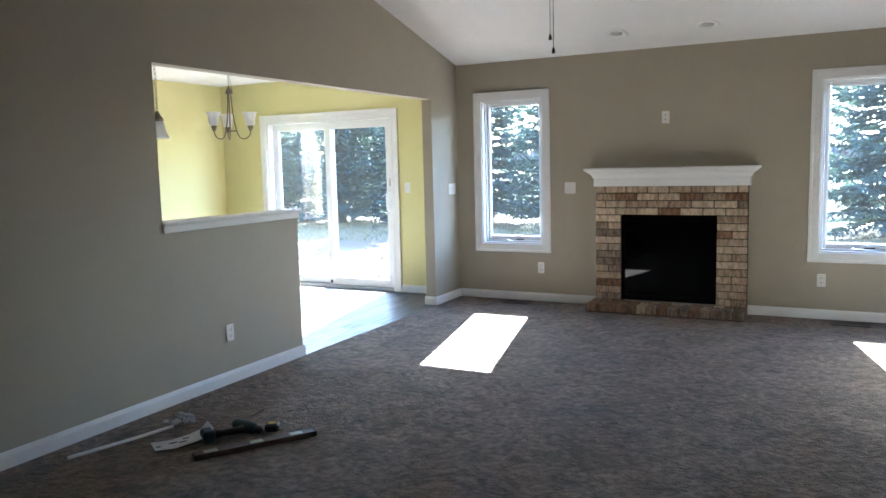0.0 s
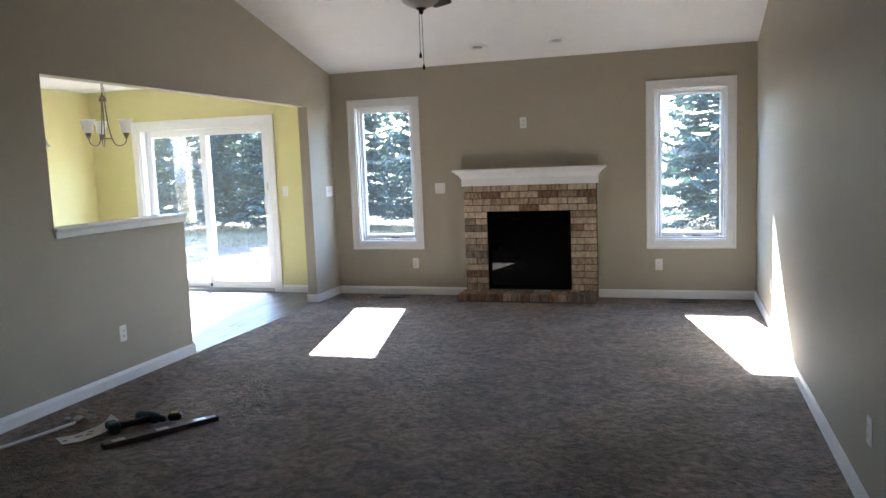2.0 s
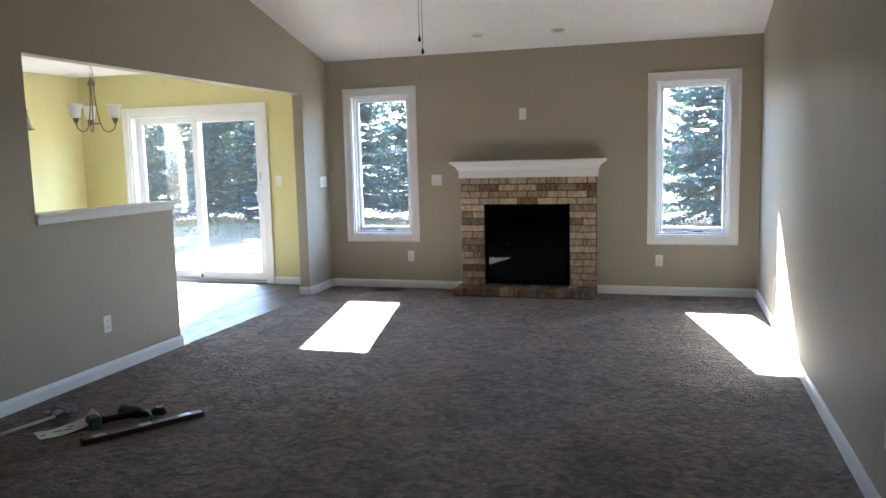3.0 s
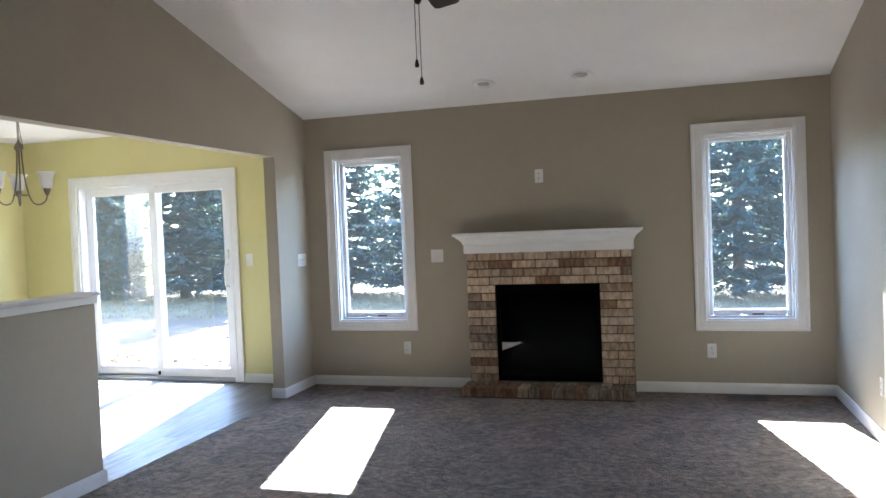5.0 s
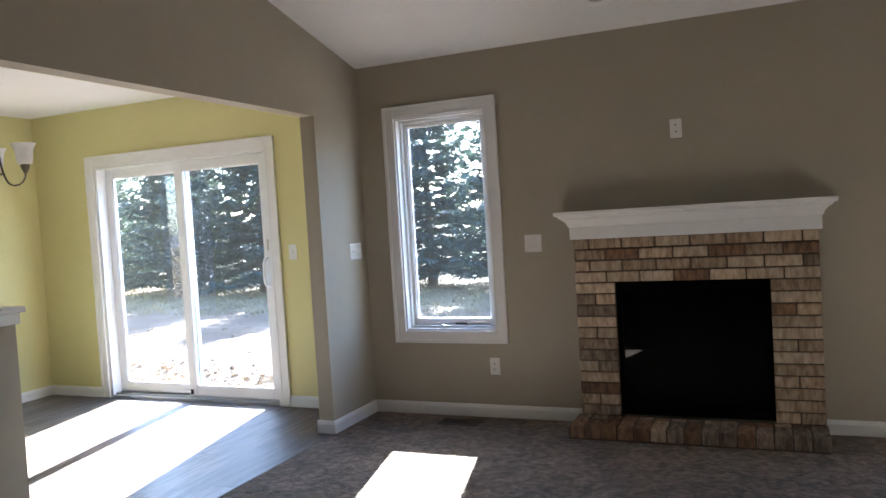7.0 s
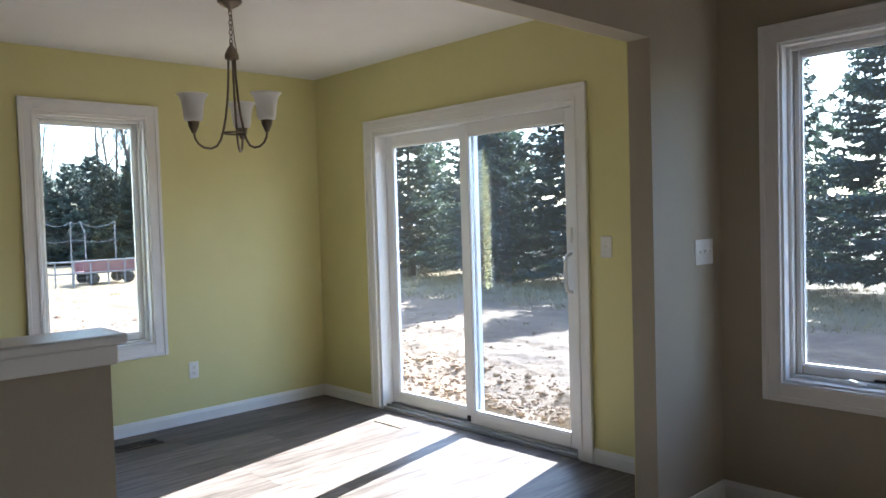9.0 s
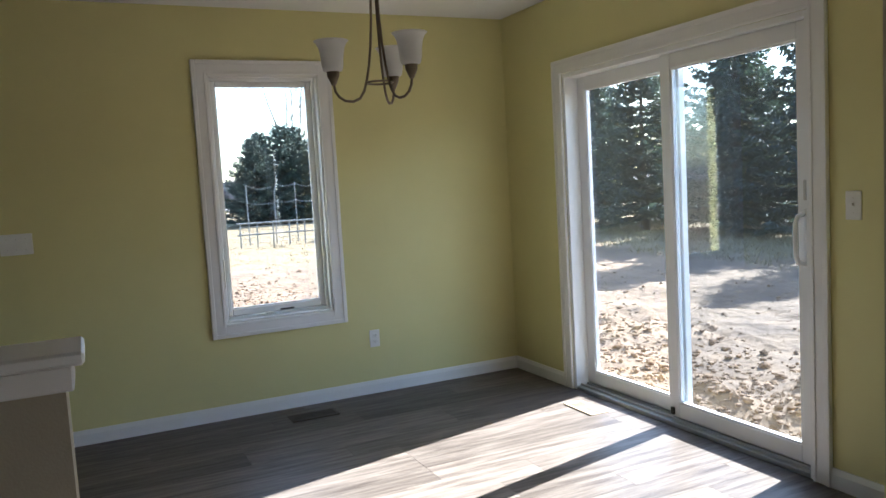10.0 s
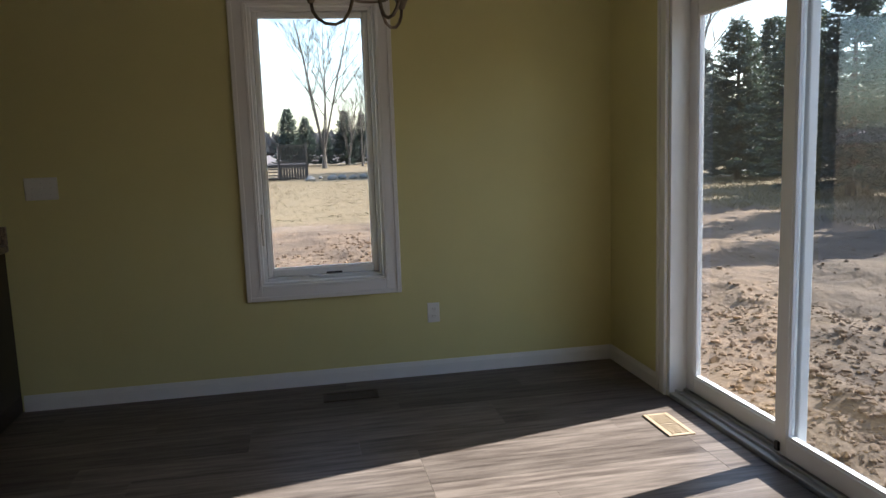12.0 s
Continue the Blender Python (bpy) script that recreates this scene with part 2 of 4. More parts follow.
def box(bm, lo, hi, bevel=0.0, m=None):
    lo, hi = [min(a, b) for a, b in zip(lo, hi)], [max(a, b) for a, b in zip(lo, hi)]
    c = [(a + b) / 2 for a, b in zip(lo, hi)]
    d = [b - a for a, b in zip(lo, hi)]
    r = bmesh.ops.create_cube(bm, size=1, matrix=Matrix.Translation(c) @ Matrix.Diagonal((*d, 1)))
    if bevel:
        es = list({e for v in r["verts"] for e in v.link_edges})
        r = bmesh.ops.bevel(bm, geom=es, offset=bevel, segments=1, affect="EDGES")
    if m:
        bmesh.ops.transform(bm, matrix=m, verts=list({v for v in r["verts"]}))
    return bm


def boxes(*items, bevel=0.0):
    bm = bmesh.new()
    for lo, hi in items:
        box(bm, lo, hi, bevel)
    return bm


def lathe(profile, steps=24, m=None):
    """A turned shape from (radius, height) pairs."""
    bm = bmesh.new()
    rings = []
    for r, z in profile:
        rings.append([bm.verts.new((r * math.cos(2 * math.pi * k / steps), r * math.sin(2 * math.pi * k / steps), z)) for k in range(steps)])
    for a, b in zip(rings, rings[1:]):
        for k in range(steps):
            bm.faces.new((a[k], a[(k + 1) % steps], b[(k + 1) % steps], b[k]))
    for ring in (rings[0], rings[-1]):
        bm.faces.new(ring)
    bmesh.ops.remove_doubles(bm, verts=bm.verts, dist=1e-5)
    bmesh.ops.recalc_face_normals(bm, faces=bm.faces)
    if m:
        bmesh.ops.transform(bm, matrix=m, verts=bm.verts)
    return bm


def tube(points, radius, steps=8, bm=None, closed=False):
    """A round rod through points; radius is one number or one a point."""
    bm = bm or bmesh.new()
    pts = [Vector(p) for p in points]
    rs = radius if isinstance(radius, (list, tuple)) else [radius] * len(pts)
    rings, side = [], None
    for k, p in enumerate(pts):
        if closed:
            d = (pts[(k + 1) % len(pts)] - pts[k - 1]).normalized()
        else:
            d = (pts[min(k + 1, len(pts) - 1)] - pts[max(k - 1, 0)]).normalized()
        if side is None:
            side = d.orthogonal().normalized()
        side = (side - d * side.dot(d)).normalized()
        up = d.cross(side)
        rings.append([bm.verts.new(p + rs[k] * (math.cos(2 * math.pi * j / steps) * side + math.sin(2 * math.pi * j / steps) * up)) for j in range(steps)])
    pairs = list(zip(rings, rings[1:])) + ([(rings[-1], rings[0])] if closed else [])
    for a, b in pairs:
        for j in range(steps):
            bm.faces.new((a[j], a[(j + 1) % steps], b[(j + 1) % steps], b[j]))
    if not closed:
        bm.faces.new(rings[0][::-1])
        bm.faces.new(rings[-1])
    return bm


def structure(name, bm, mat, label, category=""):
    return tagged(new(name, mesh_of(bm, name, mat)), label, category or name.split("_")[0], kind="structure")


def thing(name, label, category, m=None, group=""):
    ob = new(name)
    if m:
        ob.matrix_world = m
    return tagged(ob, label, category, group)


# ---- plan ----
NORTH, EAST, SOUTH = 7.84, 1.10, -6.5      # inner faces of the living room
PART, PBACK = -3.47, -3.585                # partition, living side and dining side
WEST, KSOUTH = -6.88, -2.0                  # dining room and kitchen
EAVE, SLOPE, RIDGE = 2.545, 0.250, 2.0
FLAT = 2.545
TH, TW = 0.17, 0.28                        # outer walls, the west one thickened to block grazing sun
HEAD, CAP = 2.145, 1.165
OPEN_S, OPEN_N, HALF_N = 3.63, 7.24, 4.965
CASING = 0.088


def vault(y):
    return EAVE + SLOPE * (NORTH - y if y > RIDGE else NORTH - RIDGE - (RIDGE - y))


def window_hole(x0, x1, z0, z1):
    return x0 + CASING, x1 - CASING, z0 + CASING, z1 - CASING


W1 = (-3.266, -2.398, 0.520, 2.232)
W2 = (0.043, 0.913, 0.520, 2.232)
W3 = (5.667, 6.540, 0.515, 2.228)
SL = (-6.241, -4.232, 2.136)
TOPZ = 4.6


def north_wall(name, x0, x1, holes, mat, label, top):
    bm = bmesh.new()
    y0, y1 = NORTH, NORTH + TH
    edge = x0
    for a, b, z0, z1 in holes:
        box(bm, (edge, y0, -0.35), (a, y1, top))
        if z0 > 0.02:
            box(bm, (a, y0, -0.35), (b, y1, z0))
        else:
            box(bm, (a, y0, -0.35), (b, y1, z0 - 0.01))
        box(bm, (a, y0, z1), (b, y1, top))
        edge = b
    box(bm, (edge, y0, -0.35), (x1, y1, top))
    return structure(name, bm, mat, label, "wall")


h1, h2 = window_hole(*W1), window_hole(*W2)
SLH = (SL[0] + CASING, SL[1] - CASING, 0.0, SL[2] - CASING)
north_wall("wall_north", PART - 0.06, EAST + TH, [h1, h2], TAUPE, "taupe painted wall behind the fireplace with two windows", 2.60)
north_wall("wall_north_dining", WEST - TH, PART - 0.06, [SLH], YELLOW, "pale yellow painted wall around the sliding door", 2.60)
structure("wall_east", boxes(((EAST, SOUTH - TH, -0.35), (EAST + TH, NORTH, TOPZ))), TAUPE, "taupe painted side wall of the living room", "wall")
# Unseen end wall, set far back so that less light bounces forward.
structure("wall_south", boxes(((WEST - TH, SOUTH - TH, -0.35), (EAST, SOUTH, TOPZ))), TAUPE, "unseen taupe wall closing the living room far behind", "wall")
h3 = window_hole(*W3)
# Unseen extra thickness outside keeps low sun off the window jamb.
structure("wall_west", boxes(((WEST - TW, SOUTH, -0.35), (WEST, h3[0], 2.7)), ((WEST - TW, h3[0], -0.35), (WEST, h3[1], h3[2])),
                             ((WEST - TW, h3[0], h3[3]), (WEST, h3[1], 2.7)), ((WEST - TW, h3[1], -0.35), (WEST, NORTH, 2.7))),
          YELLOW, "pale yellow painted dining room wall with one window", "wall")
# Also unseen; its distance keeps the kitchen side dim.
structure("wall_kitchen_south", boxes(((WEST, KSOUTH - 0.12, -0.02), (PBACK, KSOUTH, 2.7))), TAUPE, "unseen taupe wall closing the kitchen end", "wall")


def partition(x0, x1, mat, name, label):
    structure(name, boxes(((x0, SOUTH, -0.02), (x1, OPEN_S, TOPZ)), ((x0, OPEN_S, -0.02), (x1, HALF_N, CAP - 0.055)),
                          ((x0, OPEN_S, HEAD), (x1, OPEN_N, TOPZ)), ((x0, OPEN_N, -0.02), (x1, NORTH, TOPZ))), mat, label, "wall")


partition(PBACK + 0.004, PART, TAUPE, "wall_partition", "taupe painted dividing wall with a wide opening above a half wall")
partition(PBACK, PBACK + 0.004, YELLOW, "wall_partition_dining_face", "pale yellow painted dining side of the dividing wall")

# ceilings
bm = bmesh.new()
prof = [(NORTH + TH, vault(NORTH + TH)), (RIDGE, vault(RIDGE)), (SOUTH - TH, vault(SOUTH - TH))]
lo = [[bm.verts.new((x, y, z)) for y, z in prof] for x in (PART + 0.001, EAST)]
hi = [[bm.verts.new((x, y, z + 0.15)) for y, z in prof] for x in (PART + 0.001, EAST)]
for k in (0, 1):
    bm.faces.new((lo[0][k], lo[0][k + 1], lo[1][k + 1], lo[1][k]))
    bm.faces.new((hi[0][k], hi[1][k], hi[1][k + 1], hi[0][k + 1]))
    bm.faces.new((lo[0][k], hi[0][k], hi[0][k + 1], lo[0][k + 1]))
    bm.faces.new((lo[1][k], lo[1][k + 1], hi[1][k + 1], hi[1][k]))
for k in (0, 2):
    bm.faces.new((lo[0][k], lo[1][k], hi[1][k], hi[0][k]))
bmesh.ops.recalc_face_normals(bm, faces=bm.faces)
structure("ceiling", bm, CEIL, "white sloping vaulted living room ceiling", "ceiling")
structure("ceiling_dining", boxes(((WEST, SOUTH, FLAT), (PBACK, NORTH, FLAT + 0.15))), CEIL, "white flat dining room ceiling", "ceiling")

# floors
structure("floor", boxes(((PART + 0.005, SOUTH, -0.1), (EAST, NORTH, 0.0))), CARPET, "taupe cut-pile carpet with brushed marks", "carpet")
FLOOR_D = structure("floor_dining", boxes(((WEST, KSOUTH, -0.1), (PART + 0.005, NORTH, -0.006))), GAP, "dark grey-brown vinyl plank floor", "floor")


# ---- trim ----
def baseboard(name, p, q, out, label="white painted wooden baseboard", h=0.088):
    """A moulded board from p to q along the wall; out is the way into the room."""
    p, q, o = Vector((*p, 0)), Vector((*q, 0)), Vector((*out, 0))
    prof = [(0, 0.0), (0.014, 0.0), (0.014, h * 0.72), (0.010, h * 0.86), (0.006, h), (0, h)]
    bm = bmesh.new()
    a = [bm.verts.new(p + o * d + Vector((0, 0, z))) for d, z in prof]
    b = [bm.verts.new(q + o * d + Vector((0, 0, z))) for d, z in prof]
    for k in range(len(prof)):
        bm.faces.new((a[k], a[(k + 1) % 6], b[(k + 1) % 6], b[k]))
    bm.faces.new(a)
    bm.faces.new(b)
    bmesh.ops.recalc_face_normals(bm, faces=bm.faces)
    return structure(name, bm, WHITE, label, "baseboard")


FP_L, FP_R = -1.882, -0.452
baseboard("baseboard_1", (PART, NORTH), (FP_L, NORTH), (0, -1))
baseboard("baseboard_2", (FP_R, NORTH), (EAST, NORTH), (0, -1))
baseboard("baseboard_3", (EAST, NORTH - 0.014), (EAST, SOUTH), (-1, 0))
baseboard("baseboard_4", (PART, SOUTH), (PART, HALF_N + 0.014), (1, 0))
baseboard("baseboard_5", (PBACK - 0.014, HALF_N), (PART, HALF_N), (0, 1))
baseboard("baseboard_6", (PART, OPEN_N - 0.014), (PART, NORTH - 0.014), (1, 0))
baseboard("baseboard_7", (PBACK - 0.014, OPEN_N), (PART, OPEN_N), (0, -1))
baseboard("baseboard_8", (PBACK, OPEN_N - 0.014), (PBACK, NORTH - 0.014), (-1, 0))
baseboard("baseboard_9", (SL[1], NORTH), (PBACK, NORTH), (0, -1))
baseboard("baseboard_10", (WEST, NORTH), (SL[0], NORTH), (0, -1))
baseboard("baseboard_11", (WEST, 4.46), (WEST, NORTH - 0.014), (1, 0))
baseboard("baseboard_12", (PBACK, KSOUTH), (PBACK, HALF_N + 0.014), (-1, 0))

# half wall cap
cap = tagged(new("half_wall_cap", mesh_of(boxes(((PBACK - 0.026, OPEN_S, CAP - 0.024), (PART + 0.026, HALF_N + 0.034, CAP)), bevel=0.005), "half_wall_cap", WHITE)),
             "white painted ledge cap on the half wall", "ledge", kind="structure")
part("apron", boxes(((PART, OPEN_S, CAP - 0.068), (PART + 0.014, HALF_N + 0.014, CAP - 0.024)), ((PBACK - 0.014, OPEN_S, CAP - 0.068), (PBACK, HALF_N + 0.014, CAP - 0.024)),
                    ((PBACK, HALF_N, CAP - 0.068), (PART, HALF_N + 0.014, CAP - 0.024)), ((PBACK, OPEN_S, CAP - 0.055), (PART, HALF_N, CAP - 0.024)), bevel=0.003), WHITE, cap)


# ---- windows: built in a local frame, x along the wall, y outwards, z up ----
def casing_bars(parent, x0, x1, z0, z1, bottom=True):
    w = CASING
    for n, lo2, hi2 in (("casing_left", (x0, z0), (x0 + w, z1)), ("casing_right", (x1 - w, z0), (x1, z1)),
                        ("casing_top", (x0 + w, z1 - w), (x1 - w, z1)), ("casing_bottom", (x0 + w, z0), (x1 - w, z0 + w))):
        if n == "casing_bottom" and not bottom:
            continue
        vert = n in ("casing_left", "casing_right")
        bm = boxes(((lo2[0], -0.014, lo2[1]), (hi2[0], 0.0, hi2[1])), bevel=0.002)
        # raised outer band and inner bead
        if vert:
            ox = (x0, x0 + 0.026) if n == "casing_left" else (x1 - 0.026, x1)
            ix = (x0 + w - 0.016, x0 + w) if n == "casing_left" else (x1 - w, x1 - w + 0.016)
            box(bm, (ox[0], -0.022, z0), (ox[1], -0.0142, z1), 0.003)
            box(bm, (ix[0], -0.018, z0 + (w - 0.016 if bottom else 0)), (ix[1], -0.0142, z1 - w + 0.016), 0.002)
        else:
            oz = (z1 - 0.026, z1) if n == "casing_top" else (z0, z0 + 0.026)
            iz = (z1 - w, z1 - w + 0.016) if n == "casing_top" else (z0 + w - 0.016, z0 + w)
            box(bm, (x0 + 0.026, -0.022, oz[0]), (x1 - 0.026, -0.0142, oz[1]), 0.003)
            box(bm, (x0 + w, -0.018, iz[0]), (x1 - w, -0.0142, iz[1]), 0.002)
        part(n, bm, WHITE, parent)


def frame_bars(bm, x0, x1, z0, z1, t, y0, y1, bevel=0.003, tb=None):
    tb = tb or t
    box(bm, (x0, y0, z0), (x0 + t, y1, z1), bevel)
    box(bm, (x1 - t, y0, z0), (x1, y1, z1), bevel)
    box(bm, (x0 + t, y0, z1 - t), (x1 - t, y1, z1), bevel)
    box(bm, (x0 + t, y0, z0), (x1 - t, y1, z0 + tb), bevel)
    return bm


def casement(name, x0, x1, z0, z1, m, label, lock):
    win = tagged(new(name), label, "window", kind="structure")
    win.matrix_world = m
    casing_bars(win, x0, x1, z0, z1)
    a, b, c, d = x0 + CASING, x1 - CASING, z0 + CASING, z1 - CASING
    bm = bmesh.new()
    frame_bars(bm, a, b, c, d, 0.012, 0.0, 0.05, 0.001)
    part("jamb_liner", bm, WHITE, win)
    part("window_frame", frame_bars(bmesh.new(), a, b, c, d, 0.030, 0.05, TH - 0.01), VINYL, win)
    part("sash", frame_bars(bmesh.new(), a + 0.030, b - 0.030, c + 0.030, d - 0.030, 0.030, 0.075, 0.125, 0.006, 0.045), VINYL, win)
    part("glazing_bead", frame_bars(bmesh.new(), a + 0.060, b - 0.060, c + 0.075, d - 0.060, 0.006, 0.085, 0.1, 0.001), VINYL, win)
    pane = part("pane", boxes(((a + 0.055, 0.104, c + 0.07), (b - 0.055, 0.110, d - 0.055))), PANE_SCREENED if name != "window_3" else PANE, win)
    pane.visible_shadow = False
    xm = a + 0.42 * (b - a)
    bm = boxes(((xm - 0.045, 0.048, c + 0.004), (xm + 0.045, 0.072, c + 0.026)), bevel=0.006)
    tube([(xm - 0.03, 0.045, c + 0.03), (xm - 0.01, 0.03, c + 0.034), (xm + 0.03, 0.028, c + 0.028), (xm + 0.05, 0.03, c + 0.026)], [0.008, 0.009, 0.008, 0.007], 8, bm)
    part("crank_handle", bm, VINYL, win)
    part("limit_label", boxes(((xm + 0.07, 0.068, c + 0.036), (xm + 0.16, 0.0748, c + 0.046))), DARK, win, "small dark warning strip")
    lx = b - 0.018 if lock == "right" else a + 0.018
    bm = boxes(((lx - 0.008, 0.040, c + 0.22), (lx + 0.008, 0.05, c + 0.40)), bevel=0.003)
    tube([(lx, 0.036, c + 0.26), (lx, 0.026, c + 0.31), (lx, 0.024, c + 0.37)], [0.006, 0.006, 0.005], 8, bm)
    part("lock_lever", bm, NICKEL, win, "satin metal lock lever")
    return win


AT_NORTH = Matrix.Translation((0, NORTH, 0))
casement("window_1", *W1, AT_NORTH, "white casement window with moulded casing and a crank", "right")
casement("window_2", *W2, AT_NORTH, "white casement window with moulded casing and a crank", "right")
AT_WEST = Matrix.Translation((WEST, 0, 0)) @ Matrix.Rotation(radians(90), 4, "Z")
casement("window_3", *W3, AT_WEST, "white dining room casement window with moulded casing and a crank", "left")


# ---- sliding glass door ----
def sliding_door():
    door = tagged(new("door_1"), "white vinyl sliding glass patio door, closed", "door", kind="structure")
    door.matrix_world = AT_NORTH
    casing_bars(door, SL[0], SL[1], 0.0, SL[2], bottom=False)
    a, b, z0, z1 = SLH
    bm = bmesh.new()
    box(bm, (a, 0.0, 0.0), (a + 0.028, TH, z1), 0.002)
    box(bm, (b - 0.028, 0.0, 0.0), (b, TH, z1), 0.002)
    box(bm, (a + 0.028, 0.0, z1 - 0.028), (b - 0.028, TH, z1), 0.002)
    part("door_frame", bm, VINYL, door)
    bm = boxes(((a + 0.028, 0.0, -0.005), (b - 0.028, TH + 0.03, 0.022)), bevel=0.003)
    for y in (0.035, 0.085, 0.13):
        box(bm, (a + 0.028, y - 0.004, 0.022), (b - 0.028, y + 0.004, 0.036))
    part("threshold", bm, material("grey_aluminium_sill", (0.42, 0.43, 0.43), 0.4, 0.7), door, "grey metal threshold with tracks")
    mid = (a + b) / 2 - 0.01
    for n, x0, x1, y in (("fixed_panel", a + 0.028, mid + 0.04, 0.095), ("sliding_panel", mid - 0.05, b - 0.028, 0.045)):
        panel = part(n, frame_bars(bmesh.new(), x0, x1, 0.036, z1 - 0.03, 0.078, y, y + 0.04, 0.004, 0.085), VINYL, door)
        part("glazing_bead", frame_bars(bmesh.new(), x0 + 0.078, x1 - 0.078, 0.121, z1 - 0.108, 0.008, y + 0.006, y + 0.034, 0.001), VINYL, panel)
        pane = part("pane", boxes(((x0 + 0.072, y + 0.017, 0.115), (x1 - 0.072, y + 0.023, z1 - 0.102))), PANE_SCREENED if n == "sliding_panel" else PANE, panel)
        pane.visible_shadow = False
        if n == "sliding_panel":
            hx = x1 - 0.034
            bm = boxes(((hx - 0.018, y - 0.006, 0.94), (hx + 0.018, y, 1.20)), bevel=0.003)
            pts = [(hx - 0.012, y - 0.004, 0.955), (hx - 0.016, y - 0.040, 0.965), (hx - 0.018, y - 0.052, 1.00), (hx - 0.018, y - 0.054, 1.07), (hx - 0.018, y - 0.052, 1.135), (hx - 0.016, y - 0.040, 1.17), (hx - 0.012, y - 0.004, 1.18)]
            tube(pts, 0.011, 10, bm)
            part("handle", bm, VINYL, panel, "white D-shaped pull handle", True)
            part("thumb_latch", boxes(((hx - 0.008, y - 0.016, 1.24), (hx + 0.008, y, 1.33)), bevel=0.004), NICKEL, panel)
            part("foot_bolt", boxes(((x0 + 0.02, y - 0.014, 0.05), (x0 + 0.045, y, 0.09)), bevel=0.003), BLACK, panel, "small black foot bolt")
        else:
            part("catch_plate", boxes(((x1 - 0.05, y - 0.004, 1.16), (x1 - 0.03, y, 1.30)), bevel=0.002), WHITE, panel)


sliding_door()


# ---- fireplace ----
def chamfered(dx, dy, dz, name, mat, c=0.004):
    bm = boxes(((-dx / 2, -dy / 2, -dz / 2), (dx / 2, dy / 2, dz / 2)), bevel=c)
    return mesh_of(bm, name, mat)


BRICK_MESH = {}


def brick(parent, lo, hi, rng, weights):
    d = tuple(round(b - a, 4) for a, b in zip(lo, hi))
    k = rng.choices(range(4), weights)[0]
    if (d, k) not in BRICK_MESH:
        BRICK_MESH[d, k] = chamfered(*d, "brick", BRICKS[k])
    ob = new("brick", BRICK_MESH[d, k])
    ob.parent = parent
    ob.location = [(a + b) / 2 for a, b in zip(lo, hi)]
    ob.rotation_euler = (rng.uniform(-0.006, 0.006), rng.uniform(-0.004, 0.004), rng.uniform(-0.006, 0.006))
    return ob


BOX_L, BOX_R, BOX_B, BOX_T = -1.623, -0.727, 0.092, 0.936
FACE, MANTEL_B = 7.705, 1.222
FIRE = []


def course_cuts(x0, x1, odd, unit, lead=0.5):
    cuts, x = [x0], x0 + unit * (lead if odd else 1.0)
    while x < x1 - unit * 0.28:
        cuts.append(x)
        x += unit
    return cuts + [x1]


